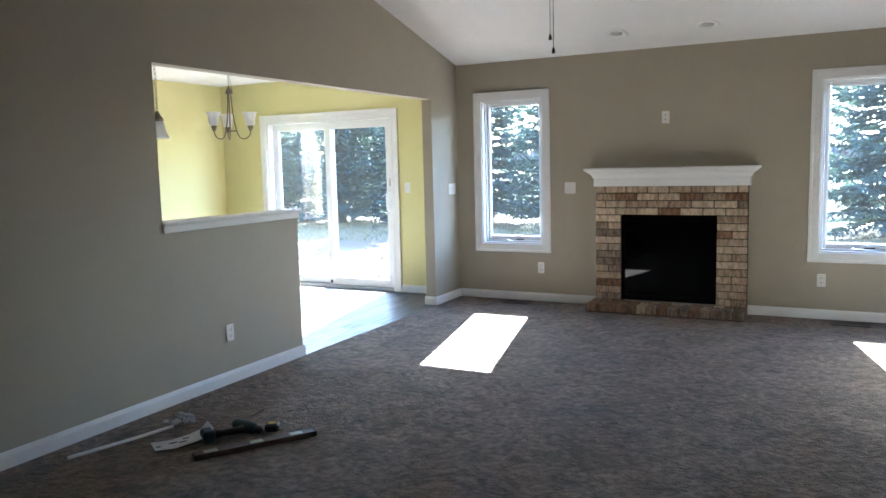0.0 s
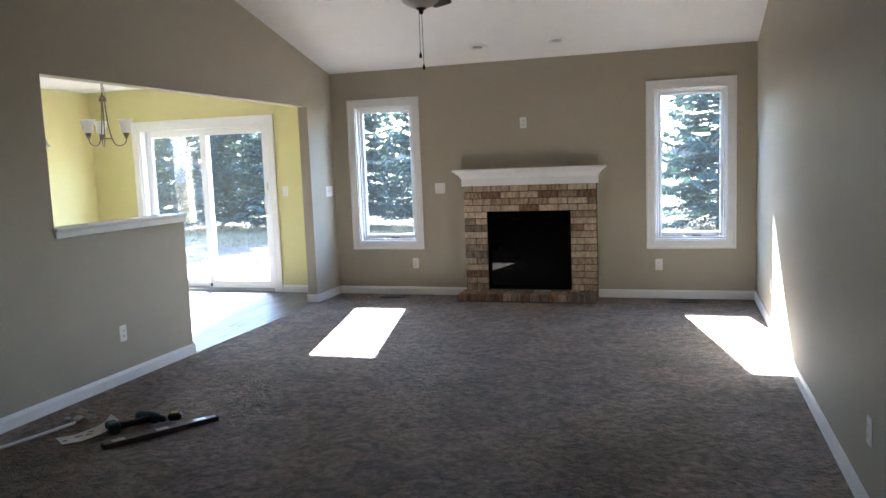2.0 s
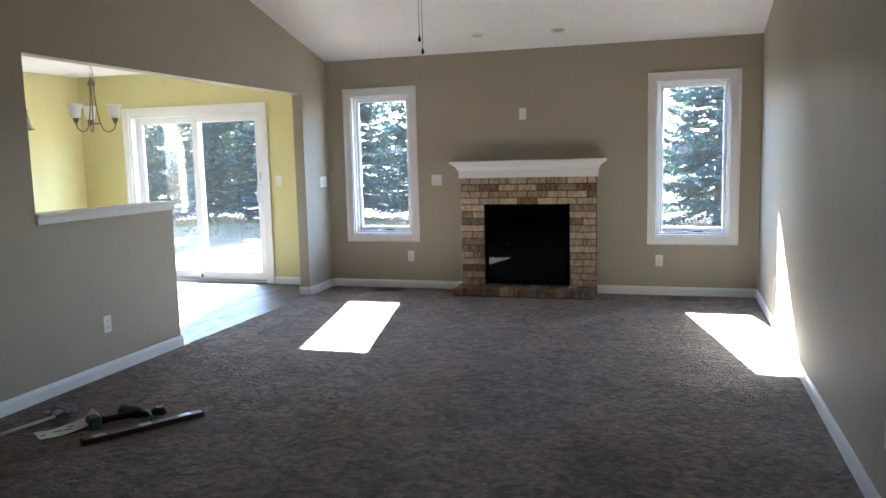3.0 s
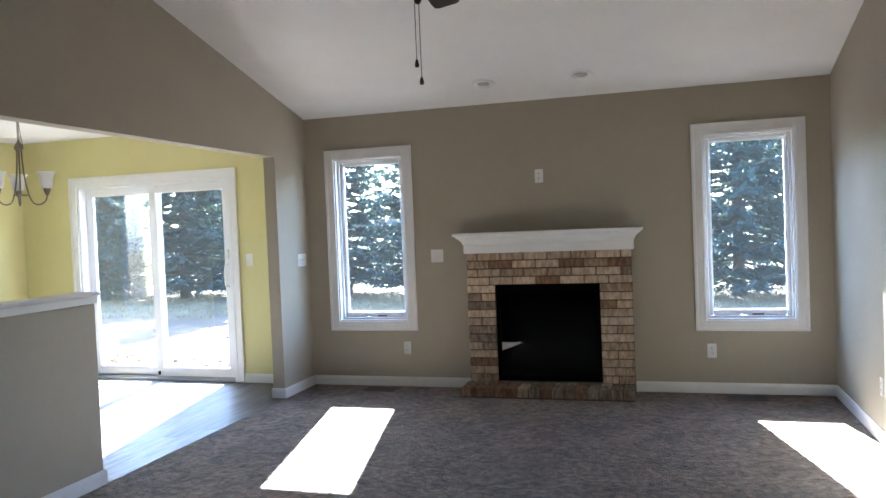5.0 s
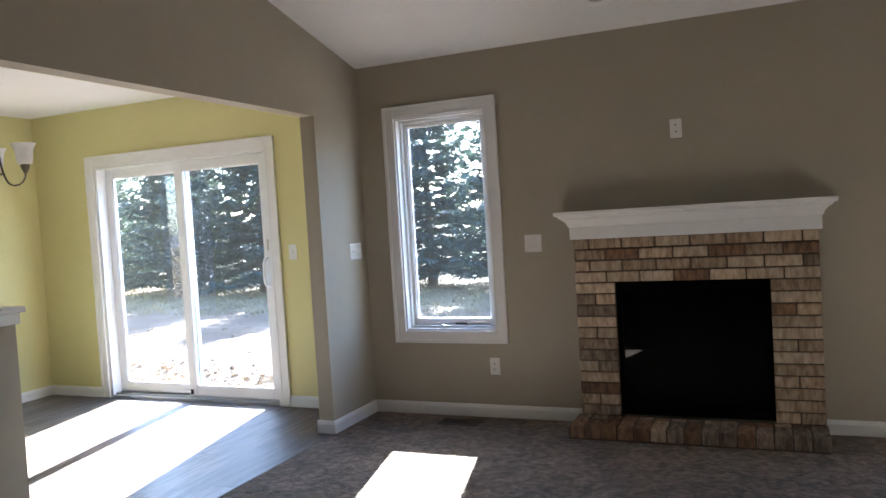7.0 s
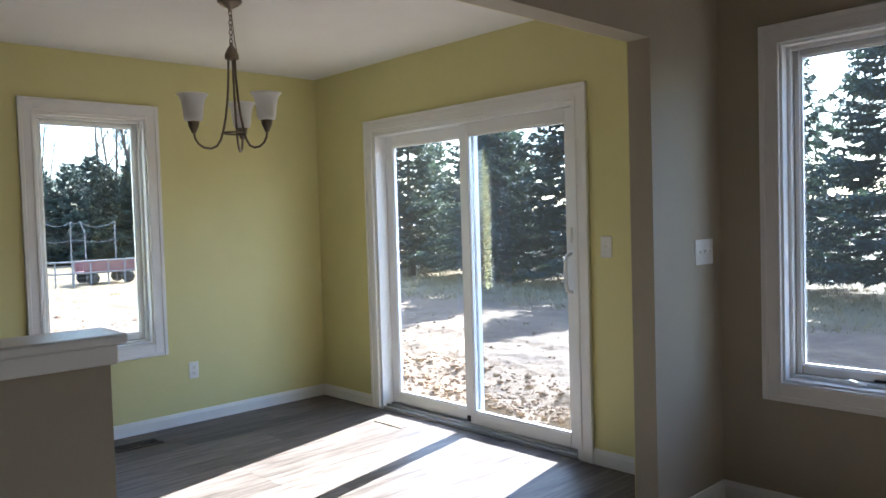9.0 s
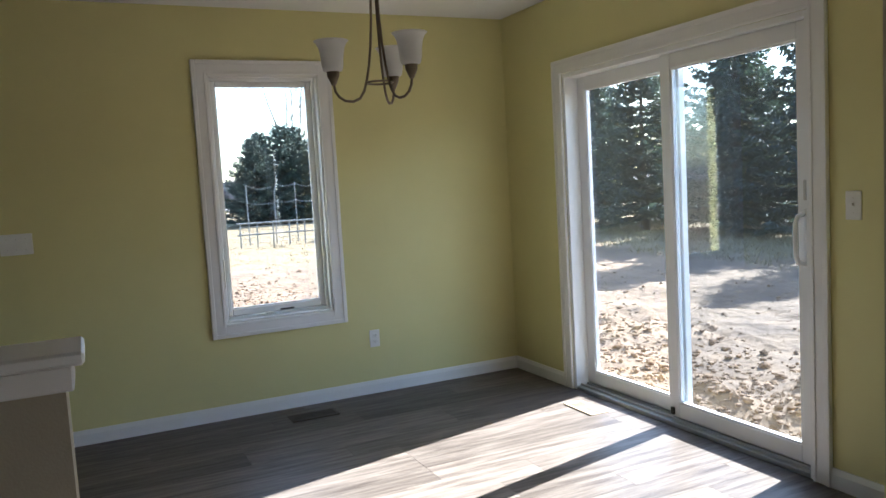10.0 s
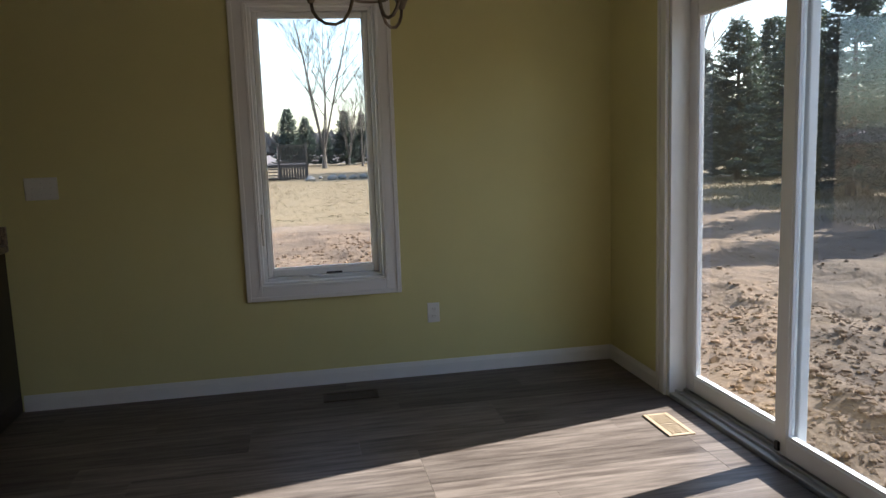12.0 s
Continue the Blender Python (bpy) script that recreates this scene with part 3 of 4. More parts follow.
def fireplace():
    fp = thing("fireplace", "buff and brown brick fireplace with a black firebox", "fireplace")
    back = FACE + 0.014
    for lo, hi in (((FP_L + 0.006, back, 0.0), (BOX_L - 0.004, NORTH - 0.002, MANTEL_B)), ((BOX_R + 0.004, back, 0.0), (FP_R - 0.006, NORTH - 0.002, MANTEL_B)),
                   ((BOX_L - 0.004, back, BOX_T + 0.006), (BOX_R + 0.004, NORTH - 0.002, MANTEL_B)), ((-1.905, 7.445, 0.0), (-0.452, back, 0.074))):
        part("mortar", boxes((lo, hi)), MORTAR, fp, "recessed brown mortar")
    # black metal insert with a glass front
    bm = bmesh.new()
    t = 0.03
    box(bm, (BOX_L - 0.004, FACE + 0.03, BOX_B), (BOX_L + t, NORTH - 0.002, BOX_T + 0.006), 0.002)
    box(bm, (BOX_R - t, FACE + 0.03, BOX_B), (BOX_R + 0.004, NORTH - 0.002, BOX_T + 0.006), 0.002)
    box(bm, (BOX_L + t, FACE + 0.03, BOX_T - 0.07), (BOX_R - t, NORTH - 0.002, BOX_T + 0.006), 0.002)
    box(bm, (BOX_L + t, FACE + 0.03, BOX_B), (BOX_R - t, NORTH - 0.002, BOX_B + 0.05), 0.002)
    box(bm, (BOX_L + t, NORTH - 0.02, BOX_B + 0.05), (BOX_R - t, NORTH - 0.002, BOX_T - 0.07))
    firebox = part("firebox", bm, SOOT, fp, "black metal firebox insert")
    for k in range(4):
        part("louvre", boxes(((BOX_L + t, FACE + 0.024, BOX_T - 0.062 + 0.015 * k), (BOX_R - t, FACE + 0.03, BOX_T - 0.055 + 0.015 * k))), SOOT, firebox)
    part("glass_front", boxes(((BOX_L + t, FACE + 0.045, BOX_B + 0.05), (BOX_R - t, FACE + 0.051, BOX_T - 0.07))), FIREGLASS, firebox, "black reflective glass front")
    # mantel shelf with a crown profile
    prof = [(0.0, MANTEL_B), (0.014, MANTEL_B), (0.014, 1.300), (0.022, 1.306), (0.026, 1.318), (0.034, 1.334), (0.050, 1.350), (0.068, 1.360),
            (0.072, 1.372), (0.090, 1.376), (0.094, 1.384), (0.094, 1.402), (0.0, 1.402)]
    bm = bmesh.new()
    rows = []
    for d, z in prof:
        rows.append([bm.verts.new(p) for p in ((FP_L - d, NORTH - 0.001, z), (FP_L - d, FACE - d, z), (FP_R + d, FACE - d, z), (FP_R + d, NORTH - 0.001, z))])
    for a, b in zip(rows, rows[1:]):
        for k in range(3):
            bm.faces.new((a[k], a[k + 1], b[k + 1], b[k]))
    bm.faces.new(rows[0])
    bm.faces.new(rows[-1][::-1])
    bm.faces.new([r[0] for r in rows])
    bm.faces.new([r[3] for r in rows][::-1])
    bmesh.ops.remove_doubles(bm, verts=bm.verts, dist=1e-5)
    bmesh.ops.recalc_face_normals(bm, faces=bm.faces)
    part("mantel", bm, WHITE, fp, "white painted crown moulding mantel shelf")
    FIRE.append(fp)


def fireplace_bricks():
    fp, rng = FIRE[0], random.Random(5)
    n, gap, unit = 16, 0.009, 0.206
    z0 = 0.078
    step = (MANTEL_B - z0) / n
    y0, y1 = FACE, FACE + 0.06
    for k in range(n):
        z = z0 + k * step
        zz = (z + gap, z + step)
        high = z + step * 0.5 > BOX_T
        spans = [(FP_L, FP_R)] if high else [(FP_L, BOX_L - 0.002), (BOX_R + 0.002, FP_R)]
        w = (5, 6, 0.8, 0.4) if k > 9 else ((3.5, 4, 2.2, 0.9) if k > 2 else (2.5, 1.6, 3, 1.2))
        for s, (a, b) in enumerate(spans):
            cuts = course_cuts(a, b, (k + s) % 2, unit) if high else ([a, (a + b) / 2, b] if (k + s) % 3 == 1 else [a, b])
            for p, q in zip(cuts, cuts[1:]):
                jut = rng.uniform(-0.003, 0.003)
                brick(fp, (p + gap / 2, y0 + jut, zz[0]), (q - gap / 2, y1 + jut, zz[1]), rng, w)
    # hearth: a row of headers laid flat, their ends to the room
    x, hw = -1.90, 0.0955
    m = 15
    pitch = (-0.445 + 1.90) / m
    for k in range(m):
        a = x + k * pitch
        brick(fp, (a + gap / 2, 7.435, 0.012), (a + pitch - gap / 2, 7.625, 0.088 + rng.uniform(-0.003, 0.003)), rng, (0.5, 0.2, 3.0, 3.2))
        if a + pitch / 2 > BOX_L - 0.3:
            brick(fp, (a + gap / 2, 7.633, 0.012), (a + pitch - gap / 2, 7.70, 0.088 + rng.uniform(-0.003, 0.003)), rng, (0.5, 0.2, 3.0, 3.2))


fireplace()


# ---- ceiling fan ----
def ceiling_fan(x, y):
    fan = thing("ceiling_fan", "dark bladed ceiling fan with a frosted bowl light", "ceiling fan", Matrix.Translation((x, y, 0.03)))
    top = vault(y) - 0.03
    part("canopy", lathe([(0.0, top + 0.01), (0.075, top + 0.015), (0.075, top - 0.03), (0.05, top - 0.07), (0.015, top - 0.08)], 24), BLACK, fan, smooth=True)
    part("downrod", tube([(0, 0, top - 0.07), (0, 0, 2.66)], 0.013, 12), BLACK, fan)
    part("motor", lathe([(0.0, 2.68), (0.06, 2.675), (0.115, 2.64), (0.125, 2.60), (0.125, 2.555), (0.10, 2.53), (0.07, 2.515), (0.0, 2.515)], 28), BLACK, fan, smooth=True)
    part("light_fitter", lathe([(0.0, 2.516), (0.075, 2.514), (0.085, 2.50), (0.085, 2.485), (0.0, 2.485)], 28), BLACK, fan, smooth=True)
    bowl = [(0.135, 2.487)] + [(0.135 * math.cos(a), 2.487 - 0.108 * math.sin(a)) for a in [0.12 * k for k in range(1, 13)]] + [(0.0, 2.379)]
    part("glass_bowl", lathe([(0.0, 2.488)] + bowl, 32), FROST, fan, "frosted white glass bowl", True)
    part("finial", lathe([(0.0, 2.384), (0.032, 2.383), (0.030, 2.376), (0.016, 2.372), (0.014, 2.356), (0.009, 2.348), (0.0, 2.346)], 20), BLACK, fan, smooth=True)
    for k in range(5):
        ang = radians(95 + 72 * k)
        m = Matrix.Rotation(ang, 4, "Z") @ Matrix.Translation((0, 0, 2.525)) @ Matrix.Rotation(radians(-11), 4, "X")
        bm = bmesh.new()
        w = [(0.17, 0.045), (0.22, 0.055), (0.40, 0.062), (0.58, 0.066), (0.645, 0.062), (0.665, 0.045)]
        up = [bm.verts.new((r, s * h, 0.004)) for s in (1, -1) for r, h in (w if s == 1 else w[::-1])]
        dn = [bm.verts.new((v.co.x, v.co.y, -0.004)) for v in up]
        bm.faces.new(up)
        bm.faces.new(dn[::-1])
        for i in range(len(up)):
            j = (i + 1) % len(up)
            bm.faces.new((up[i], dn[i], dn[j], up[j]))
        bmesh.ops.recalc_face_normals(bm, faces=bm.faces)
        bmesh.ops.transform(bm, matrix=m, verts=bm.verts)
        blade = part("blade", bm, WALNUT, fan)
        bm = boxes(((0.09, -0.018, 0.005), (0.25, 0.018, 0.011)), bevel=0.003)
        bmesh.ops.transform(bm, matrix=m, verts=bm.verts)
        part("bracket", bm, BLACK, blade)
    for dx, dy, z, r in ((-0.010, -0.012, 2.09, 0.0), (0.006, -0.006, 2.02, 0.0)):
        bm = tube([(dx, dy, 2.375), (dx, dy, z + 0.03)], 0.0016, 6)
        chain = part("pull_chain", bm, BLACK, fan)
        part("pull_knob", lathe([(0.0, z + 0.034), (0.004, z + 0.032), (0.0095, z + 0.012), (0.008, z + 0.002), (0.0, z)], 14, Matrix.Translation((dx, dy, 0))), BLACK, chain, smooth=True)


ceiling_fan(-1.099, 4.155)


# ---- chandelier ----
def chain_links(z0, z1, n, r=0.0022):
    bm = bmesh.new()
    h = (z1 - z0) / n
    for k in range(n):
        c = z0 + (k + 0.5) * h
        pts = []
        for j in range(12):
            a = 2 * math.pi * j / 12
            u, v = 0.009 * math.cos(a), (h * 0.62) * math.sin(a)
            pts.append((u, 0, c + v) if k % 2 else (0, u, c + v))
        tube(pts, r, 6, bm, closed=True)
    return bm


def chandelier(x, y):
    ch = thing("chandelier", "three-arm bronze chandelier with frosted bell shades", "chandelier", Matrix.Translation((x, y, 0)))
    part("canopy", lathe([(0.0, FLAT + 0.002), (0.062, FLAT), (0.063, FLAT - 0.008), (0.05, FLAT - 0.020), (0.028, FLAT - 0.034), (0.012, FLAT - 0.040), (0.008, FLAT - 0.056), (0.0, FLAT - 0.058)], 28), BRONZE, ch, smooth=True)
    part("chain", chain_links(2.325, FLAT - 0.05, 7), BRONZE, ch)
    part("cord", tube([(0.006, 0.004, FLAT - 0.05), (0.012, 0.006, 2.42), (0.022, 0.008, 2.34), (0.034, 0.010, 2.29), (0.028, 0.01, 2.262), (0.016, 0.004, 2.262)], 0.0022, 6), BRONZE, ch)
    part("hub", lathe([(0.0, 2.335), (0.007, 2.333), (0.009, 2.318), (0.022, 2.300), (0.034, 2.275), (0.036, 2.252), (0.030, 2.246), (0.0, 2.246)], 24), BRONZE, ch, smooth=True)
    ring = [(0.058 * math.cos(2 * math.pi * k / 24), 0.058 * math.sin(2 * math.pi * k / 24), 1.872) for k in range(24)]
    part("ring", tube(ring, 0.005, 6, closed=True), BRONZE, ch)
    for deg in (21, 141, 261):
        d = Vector((math.cos(radians(deg)), math.sin(radians(deg)), 0))
        prof = [(0.018, 2.25), (0.022, 2.15), (0.031, 2.04), (0.044, 1.95), (0.058, 1.885), (0.074, 1.835), (0.095, 1.803), (0.125, 1.790), (0.160, 1.794), (0.187, 1.812), (0.203, 1.838), (0.208, 1.868)]
        arm = part("arm", tube([d * r + Vector((0, 0, z)) for r, z in prof], 0.006, 8), BRONZE, ch, smooth=True)
        m = Matrix.Translation(d * 0.208)
        part("cup", lathe([(0.0, 1.862), (0.010, 1.864), (0.014, 1.874), (0.026, 1.900), (0.029, 1.925), (0.025, 1.928), (0.0, 1.926)], 20, m), BRONZE, arm, smooth=True)
        shade = [(0.030, 1.922), (0.042, 1.926), (0.048, 1.950), (0.051, 1.990), (0.057, 2.025), (0.068, 2.048), (0.078, 2.056), (0.075, 2.058), (0.064, 2.050), (0.053, 2.026), (0.047, 1.990), (0.044, 1.952), (0.038, 1.932), (0.028, 1.928)]
        part("shade", lathe(shade, 28, m), FROST, arm, "frosted white glass bell shade", True)
        part("bulb", lathe([(0.0, 1.926), (0.012, 1.928), (0.013, 1.95), (0.024, 1.98), (0.022, 2.0), (0.010, 2.018), (0.0, 2.02)], 16, m), PLASTIC, arm, smooth=True)


chandelier(-5.295, 6.272)


def pendant(x, y):
    pe = thing("pendant_light", "small white glass pendant light on a bronze chain", "pendant light", Matrix.Translation((x, y, 0)))
    part("canopy", lathe([(0.0, FLAT + 0.002), (0.06, FLAT), (0.06, FLAT - 0.01), (0.02, FLAT - 0.035), (0.0, FLAT - 0.04)], 24), BRONZE, pe, smooth=True)
    part("chain", chain_links(1.93, FLAT - 0.03, 16), BRONZE, pe)
    part("socket", lathe([(0.0, 1.945), (0.012, 1.94), (0.02, 1.915), (0.042, 1.885), (0.045, 1.865), (0.0, 1.864)], 20), BRONZE, pe, smooth=True)
    part("shade", lathe([(0.0, 1.868), (0.042, 1.866), (0.05, 1.84), (0.06, 1.78), (0.075, 1.745), (0.086, 1.736), (0.082, 1.734), (0.070, 1.742), (0.055, 1.78), (0.045, 1.84), (0.0, 1.855)], 28), FROST, pe, "frosted white glass shade", True)


pendant(-4.40, 4.50)


# ---- recessed lights in the slope ----
def can_light(x, y):
    tilt = math.atan(SLOPE)
    m = Matrix.Translation((x, y, vault(y))) @ Matrix.Rotation(-tilt, 4, "X")
    can = thing("recessed_light", "white recessed ceiling light with a tilted eyeball trim", "recessed light", m, "recessed lights over the fireplace")
    part("trim_ring", lathe([(0.070, 0.004), (0.098, 0.002), (0.099, -0.004), (0.090, -0.009), (0.072, -0.010), (0.068, -0.004)], 36), WHITE, can, smooth=True)
    part("baffle", lathe([(0.0, 0.02), (0.069, 0.018), (0.069, -0.003), (0.062, 0.002), (0.0, 0.014)], 32), WHITE, can)
    part("eyeball", lathe([(0.0, -0.016), (0.03, -0.014), (0.048, -0.006), (0.058, 0.006), (0.0, 0.012)], 28, Matrix.Rotation(radians(16), 4, "X")), NICKEL, can, "satin metal eyeball", True)


can_light(-1.595, 7.433)
can_light(-0.788, 7.433)


# ---- outlets and switches: local x along the wall, -y into the room ----
def plate(kind, m, gangs=1):
    name = {"outlet": "wall_outlet", "switch": "light_switch", "tv": "media_outlet"}[kind]
    label = {"outlet": "white duplex wall outlet on a painted wall", "switch": "white toggle light switch plate on a painted wall" if gangs == 1 else "white wide toggle light switch plate on the wall",
             "tv": "white outlet and cable plate above the mantel"}[kind]
    ob = thing(name, label, "outlet" if kind != "switch" else "switch", m)
    w = 0.036 + 0.023 * (gangs - 1)
    part("cover_plate", boxes(((-w, -0.006, -0.059), (w, 0.0, 0.059)), bevel=0.003), PLASTIC, ob)
    if kind != "switch":
        for z in (0.021, -0.021):
            recept = part("receptacle", boxes(((-0.017, -0.0085, z - 0.014), (0.017, -0.006, z + 0.014)), bevel=0.0012), PLASTIC, ob)
            if kind == "outlet":
                # Slots aren't cut; thin dark blocks paint the shade inside them.
                part("slot_shade", boxes(((-0.008, -0.0092, z - 0.003), (-0.0055, -0.0085, z + 0.008)), ((0.0055, -0.0092, z - 0.003), (0.008, -0.0085, z + 0.007)), ((-0.002, -0.0092, z - 0.011), (0.002, -0.0085, z - 0.007))), DARK, recept)
            else:
                part("jack", lathe([(0.0, -0.004), (0.005, -0.004), (0.005, 0.004), (0.0, 0.004)], 12, Matrix.Translation((0, -0.010, z)) @ Matrix.Rotation(radians(90), 4, "X")), DARK, recept)
    else:
        for g in range(gangs):
            x = (g - (gangs - 1) / 2) * 0.046
            part("surround", boxes(((x - 0.006, -0.0075, -0.013), (x + 0.006, -0.006, 0.013))), PLASTIC, ob)
            part("toggle", boxes(((x - 0.0045, -0.018, -0.002), (x + 0.0045, -0.006, 0.009)), bevel=0.001), PLASTIC, ob)
            for z in (-0.03, 0.03):
                part("screw", boxes(((x - 0.002, -0.0068, z - 0.002), (x + 0.002, -0.006, z + 0.002))), NICKEL, ob)


def on_north(x, z):
    return Matrix.Translation((x, NORTH, z))


def on_west(y, z):
    return Matrix.Translation((WEST, y, z)) @ Matrix.Rotation(radians(90), 4, "Z")


def on_part(y, z):
    return Matrix.Translation((PART, y, z)) @ Matrix.Rotation(radians(90), 4, "Z")


def on_east(y, z):
    return Matrix.Translation((EAST, y, z)) @ Matrix.Rotation(radians(-90), 4, "Z")


plate("outlet", on_north(-2.509, 0.359))
plate("outlet", on_north(0.165, 0.354))
plate("tv", on_north(-1.225, 1.881))
plate("switch", on_north(-2.185, 1.205), 2)
plate("switch", on_part(7.673, 1.21), 3)
plate("switch", on_north(-4.123, 1.221), 1)
plate("outlet", on_west(6.725, 0.376))
plate("switch", on_west(4.659, 1.198), 3)
plate("outlet", on_part(4.165, 0.356))
plate("outlet", on_east(3.03, 0.36))
plate("outlet", on_east(6.5, 0.36))
plate("outlet", on_west(4.30, 1.10))


# ---- floor vents ----
def floor_vent(x, y, along_x, mat, label, n=22, w=0.145, lx=0.30):
    m = Matrix.Translation((x, y, 0)) if along_x else Matrix.Translation((x, y, 0)) @ Matrix.Rotation(radians(90), 4, "Z")
    v = thing("floor_vent", label, "floor vent", m)
    a, b = lx / 2, w / 2
    bm = bmesh.new()
    for lo2, hi2 in (((-a, -b), (a, -b + 0.022)), ((-a, b - 0.022), (a, b)), ((-a, -b + 0.022), (-a + 0.022, b - 0.022)), ((a - 0.022, -b + 0.022), (a, b - 0.022)), ((-0.006, -b + 0.022), (0.006, b - 0.022))):
        box(bm, (*lo2, 0.0), (*hi2, 0.007), 0.002)
    part("rim", bm, mat, v)
    # No duct below: a flat dark sheet paints its shade.
    part("well_shade", boxes(((-a + 0.02, -b + 0.02, 0.0005), (a - 0.02, b - 0.02, 0.002))), DARK, v)
    for k in range(n):
        sx = -a + 0.026 + (k + 0.5) * (2 * a - 0.052) / n
        if abs(sx) < 0.010:
            continue
        part("slat", boxes(((sx - 0.0028, -b + 0.022, 0.002), (sx + 0.0028, b - 0.022, 0.006))), mat, v)


floor_vent(-2.72, 7.66, True, BROWN_VENT, "brown metal floor vent set in the carpet")
floor_vent(0.41, 7.65, True, BROWN_VENT, "brown metal floor vent set in the carpet")
floor_vent(-6.62, 6.20, False, BROWN_VENT, "brown metal floor vent set in the plank floor")
floor_vent(-5.76, 7.645, True, TAN_VENT, "beige metal floor vent before the sliding door", 18, 0.13, 0.28)


# ---- tools on the carpet ----
def ground_frame(x, y, deg):
    return Matrix.Translation((x, y, 0)) @ Matrix.Rotation(radians(deg), 4, "Z")


def spirit_level():
    a, b = Vector((-2.656, 3.0, 0)), Vector((-2.305, 3.545, 0))
    L = (b - a).length / 2
    c = (a + b) / 2
    ob = thing("spirit_level", "dark wooden spirit level lying on the carpet", "level", ground_frame(c.x, c.y, math.degrees(math.atan2((b - a).y, (b - a).x))))
    part("body", boxes(((-L, -0.028, 0.0), (L, 0.028, 0.030)), bevel=0.003), BRASSY, ob)
    for x in (-0.75 * L, 0.0, 0.68 * L):
        part("vial_window", boxes(((x - 0.035, -0.02, 0.030), (x + 0.035, 0.02, 0.032)), bevel=0.0008), material("pale_vial", (0.6, 0.62, 0.55), 0.2), ob, "pale vial window")
    for s in (-1, 1):
        part("end_cap", boxes(((s * L, -0.029, 0.0), (s * (L + 0.006), 0.029, 0.031)), bevel=0.002), BLACK, ob)


def drill():
    ob = thing("cordless_drill", "dark teal and black cordless drill lying on its side", "drill", ground_frame(-2.70, 3.31, 58))
    part("motor_housing", lathe([(0.0, -0.10), (0.028, -0.098), (0.036, -0.07), (0.036, 0.03), (0.030, 0.06), (0.022, 0.075), (0.0, 0.075)], 20, Matrix.Translation((0.10, 0.02, 0.042)) @ Matrix.Rotation(radians(90), 4, "X") @ Matrix.Rotation(radians(25), 4, "Y")), TEAL, ob, smooth=True)
    part("chuck", lathe([(0.0, 0.07), (0.021, 0.072), (0.021, 0.10), (0.012, 0.118), (0.0, 0.12)], 16, Matrix.Translation((0.10, 0.02, 0.042)) @ Matrix.Rotation(radians(90), 4, "X") @ Matrix.Rotation(radians(25), 4, "Y")), BLACK, ob, smooth=True)
    part("grip", tube([(0.09, 0.0, 0.04), (0.03, 0.012, 0.036), (-0.04, 0.02, 0.034), (-0.08, 0.02, 0.034)], [0.024, 0.019, 0.018, 0.024], 12), BLACK, ob, smooth=True)
    part("battery", boxes(((-0.15, -0.025, 0.0), (-0.085, 0.07, 0.068)), bevel=0.01), TEAL, ob)
    part("drill_bit", tube([(0.13, 0.05, 0.085), (0.22, 0.085, 0.10)], 0.005, 8), STEEL, ob, "bright steel bit")


def tape_measure():
    ob = thing("tape_measure", "black and yellow tape measure on the carpet", "tape measure", ground_frame(-2.565, 3.505, 30))
    part("case", boxes(((-0.04, -0.036, 0.0), (0.04, 0.036, 0.046)), bevel=0.012), BLACK, ob)
    part("face_label", boxes(((-0.022, -0.02, 0.046), (0.022, 0.02, 0.0475)), bevel=0.0006), material("yellow_label", (0.55, 0.38, 0.08), 0.5), ob, "worn yellow label")
    part("tape_tip", boxes(((0.039, -0.012, 0.004), (0.058, 0.012, 0.007))), STEEL, ob)


def packet():
    ob = thing("paper_packet", "white folded paper instruction packet on the carpet", "paper", ground_frame(-2.89, 3.15, 58))
    xs = [(-0.16, 0.012), (-0.06, 0.004), (0.05, 0.018), (0.11, 0.035), (0.15, 0.075)]
    bm = bmesh.new()
    for (x0, z0), (x1, z1) in zip(xs, xs[1:]):
        v = [bm.verts.new(p) for p in ((x0, -0.07, z0), (x1, -0.07, z1), (x1, 0.07, z1), (x0, 0.07, z0), (x0, -0.07, z0 + 0.003), (x1, -0.07, z1 + 0.003), (x1, 0.07, z1 + 0.003), (x0, 0.07, z0 + 0.003))]
        for f in ((3, 2, 1, 0), (4, 5, 6, 7), (0, 1, 5, 4), (2, 3, 7, 6), (1, 2, 6, 5), (3, 0, 4, 7)):
            bm.faces.new([v[i] for i in f])
    part("sheet", bm, PAPER, ob)
    part("backing", boxes(((-0.15, -0.06, 0.0), (0.13, 0.06, 0.004))), DARK, ob)
    for x, y, w in ((-0.135, -0.02, 0.012), (-0.045, 0.01, 0.03), (0.0, -0.015, 0.025), (0.02, 0.02, 0.02)):
        z = 0.0075 + (0.012 - 0.004) * max(0.0, (-0.06 - x) / 0.1) + 0.014 * max(0.0, (x + 0.06) / 0.11)
        part("print_bar", boxes(((x - w, y - 0.006, z), (x + w, y + 0.006, z + 0.0015))), DARK, ob)


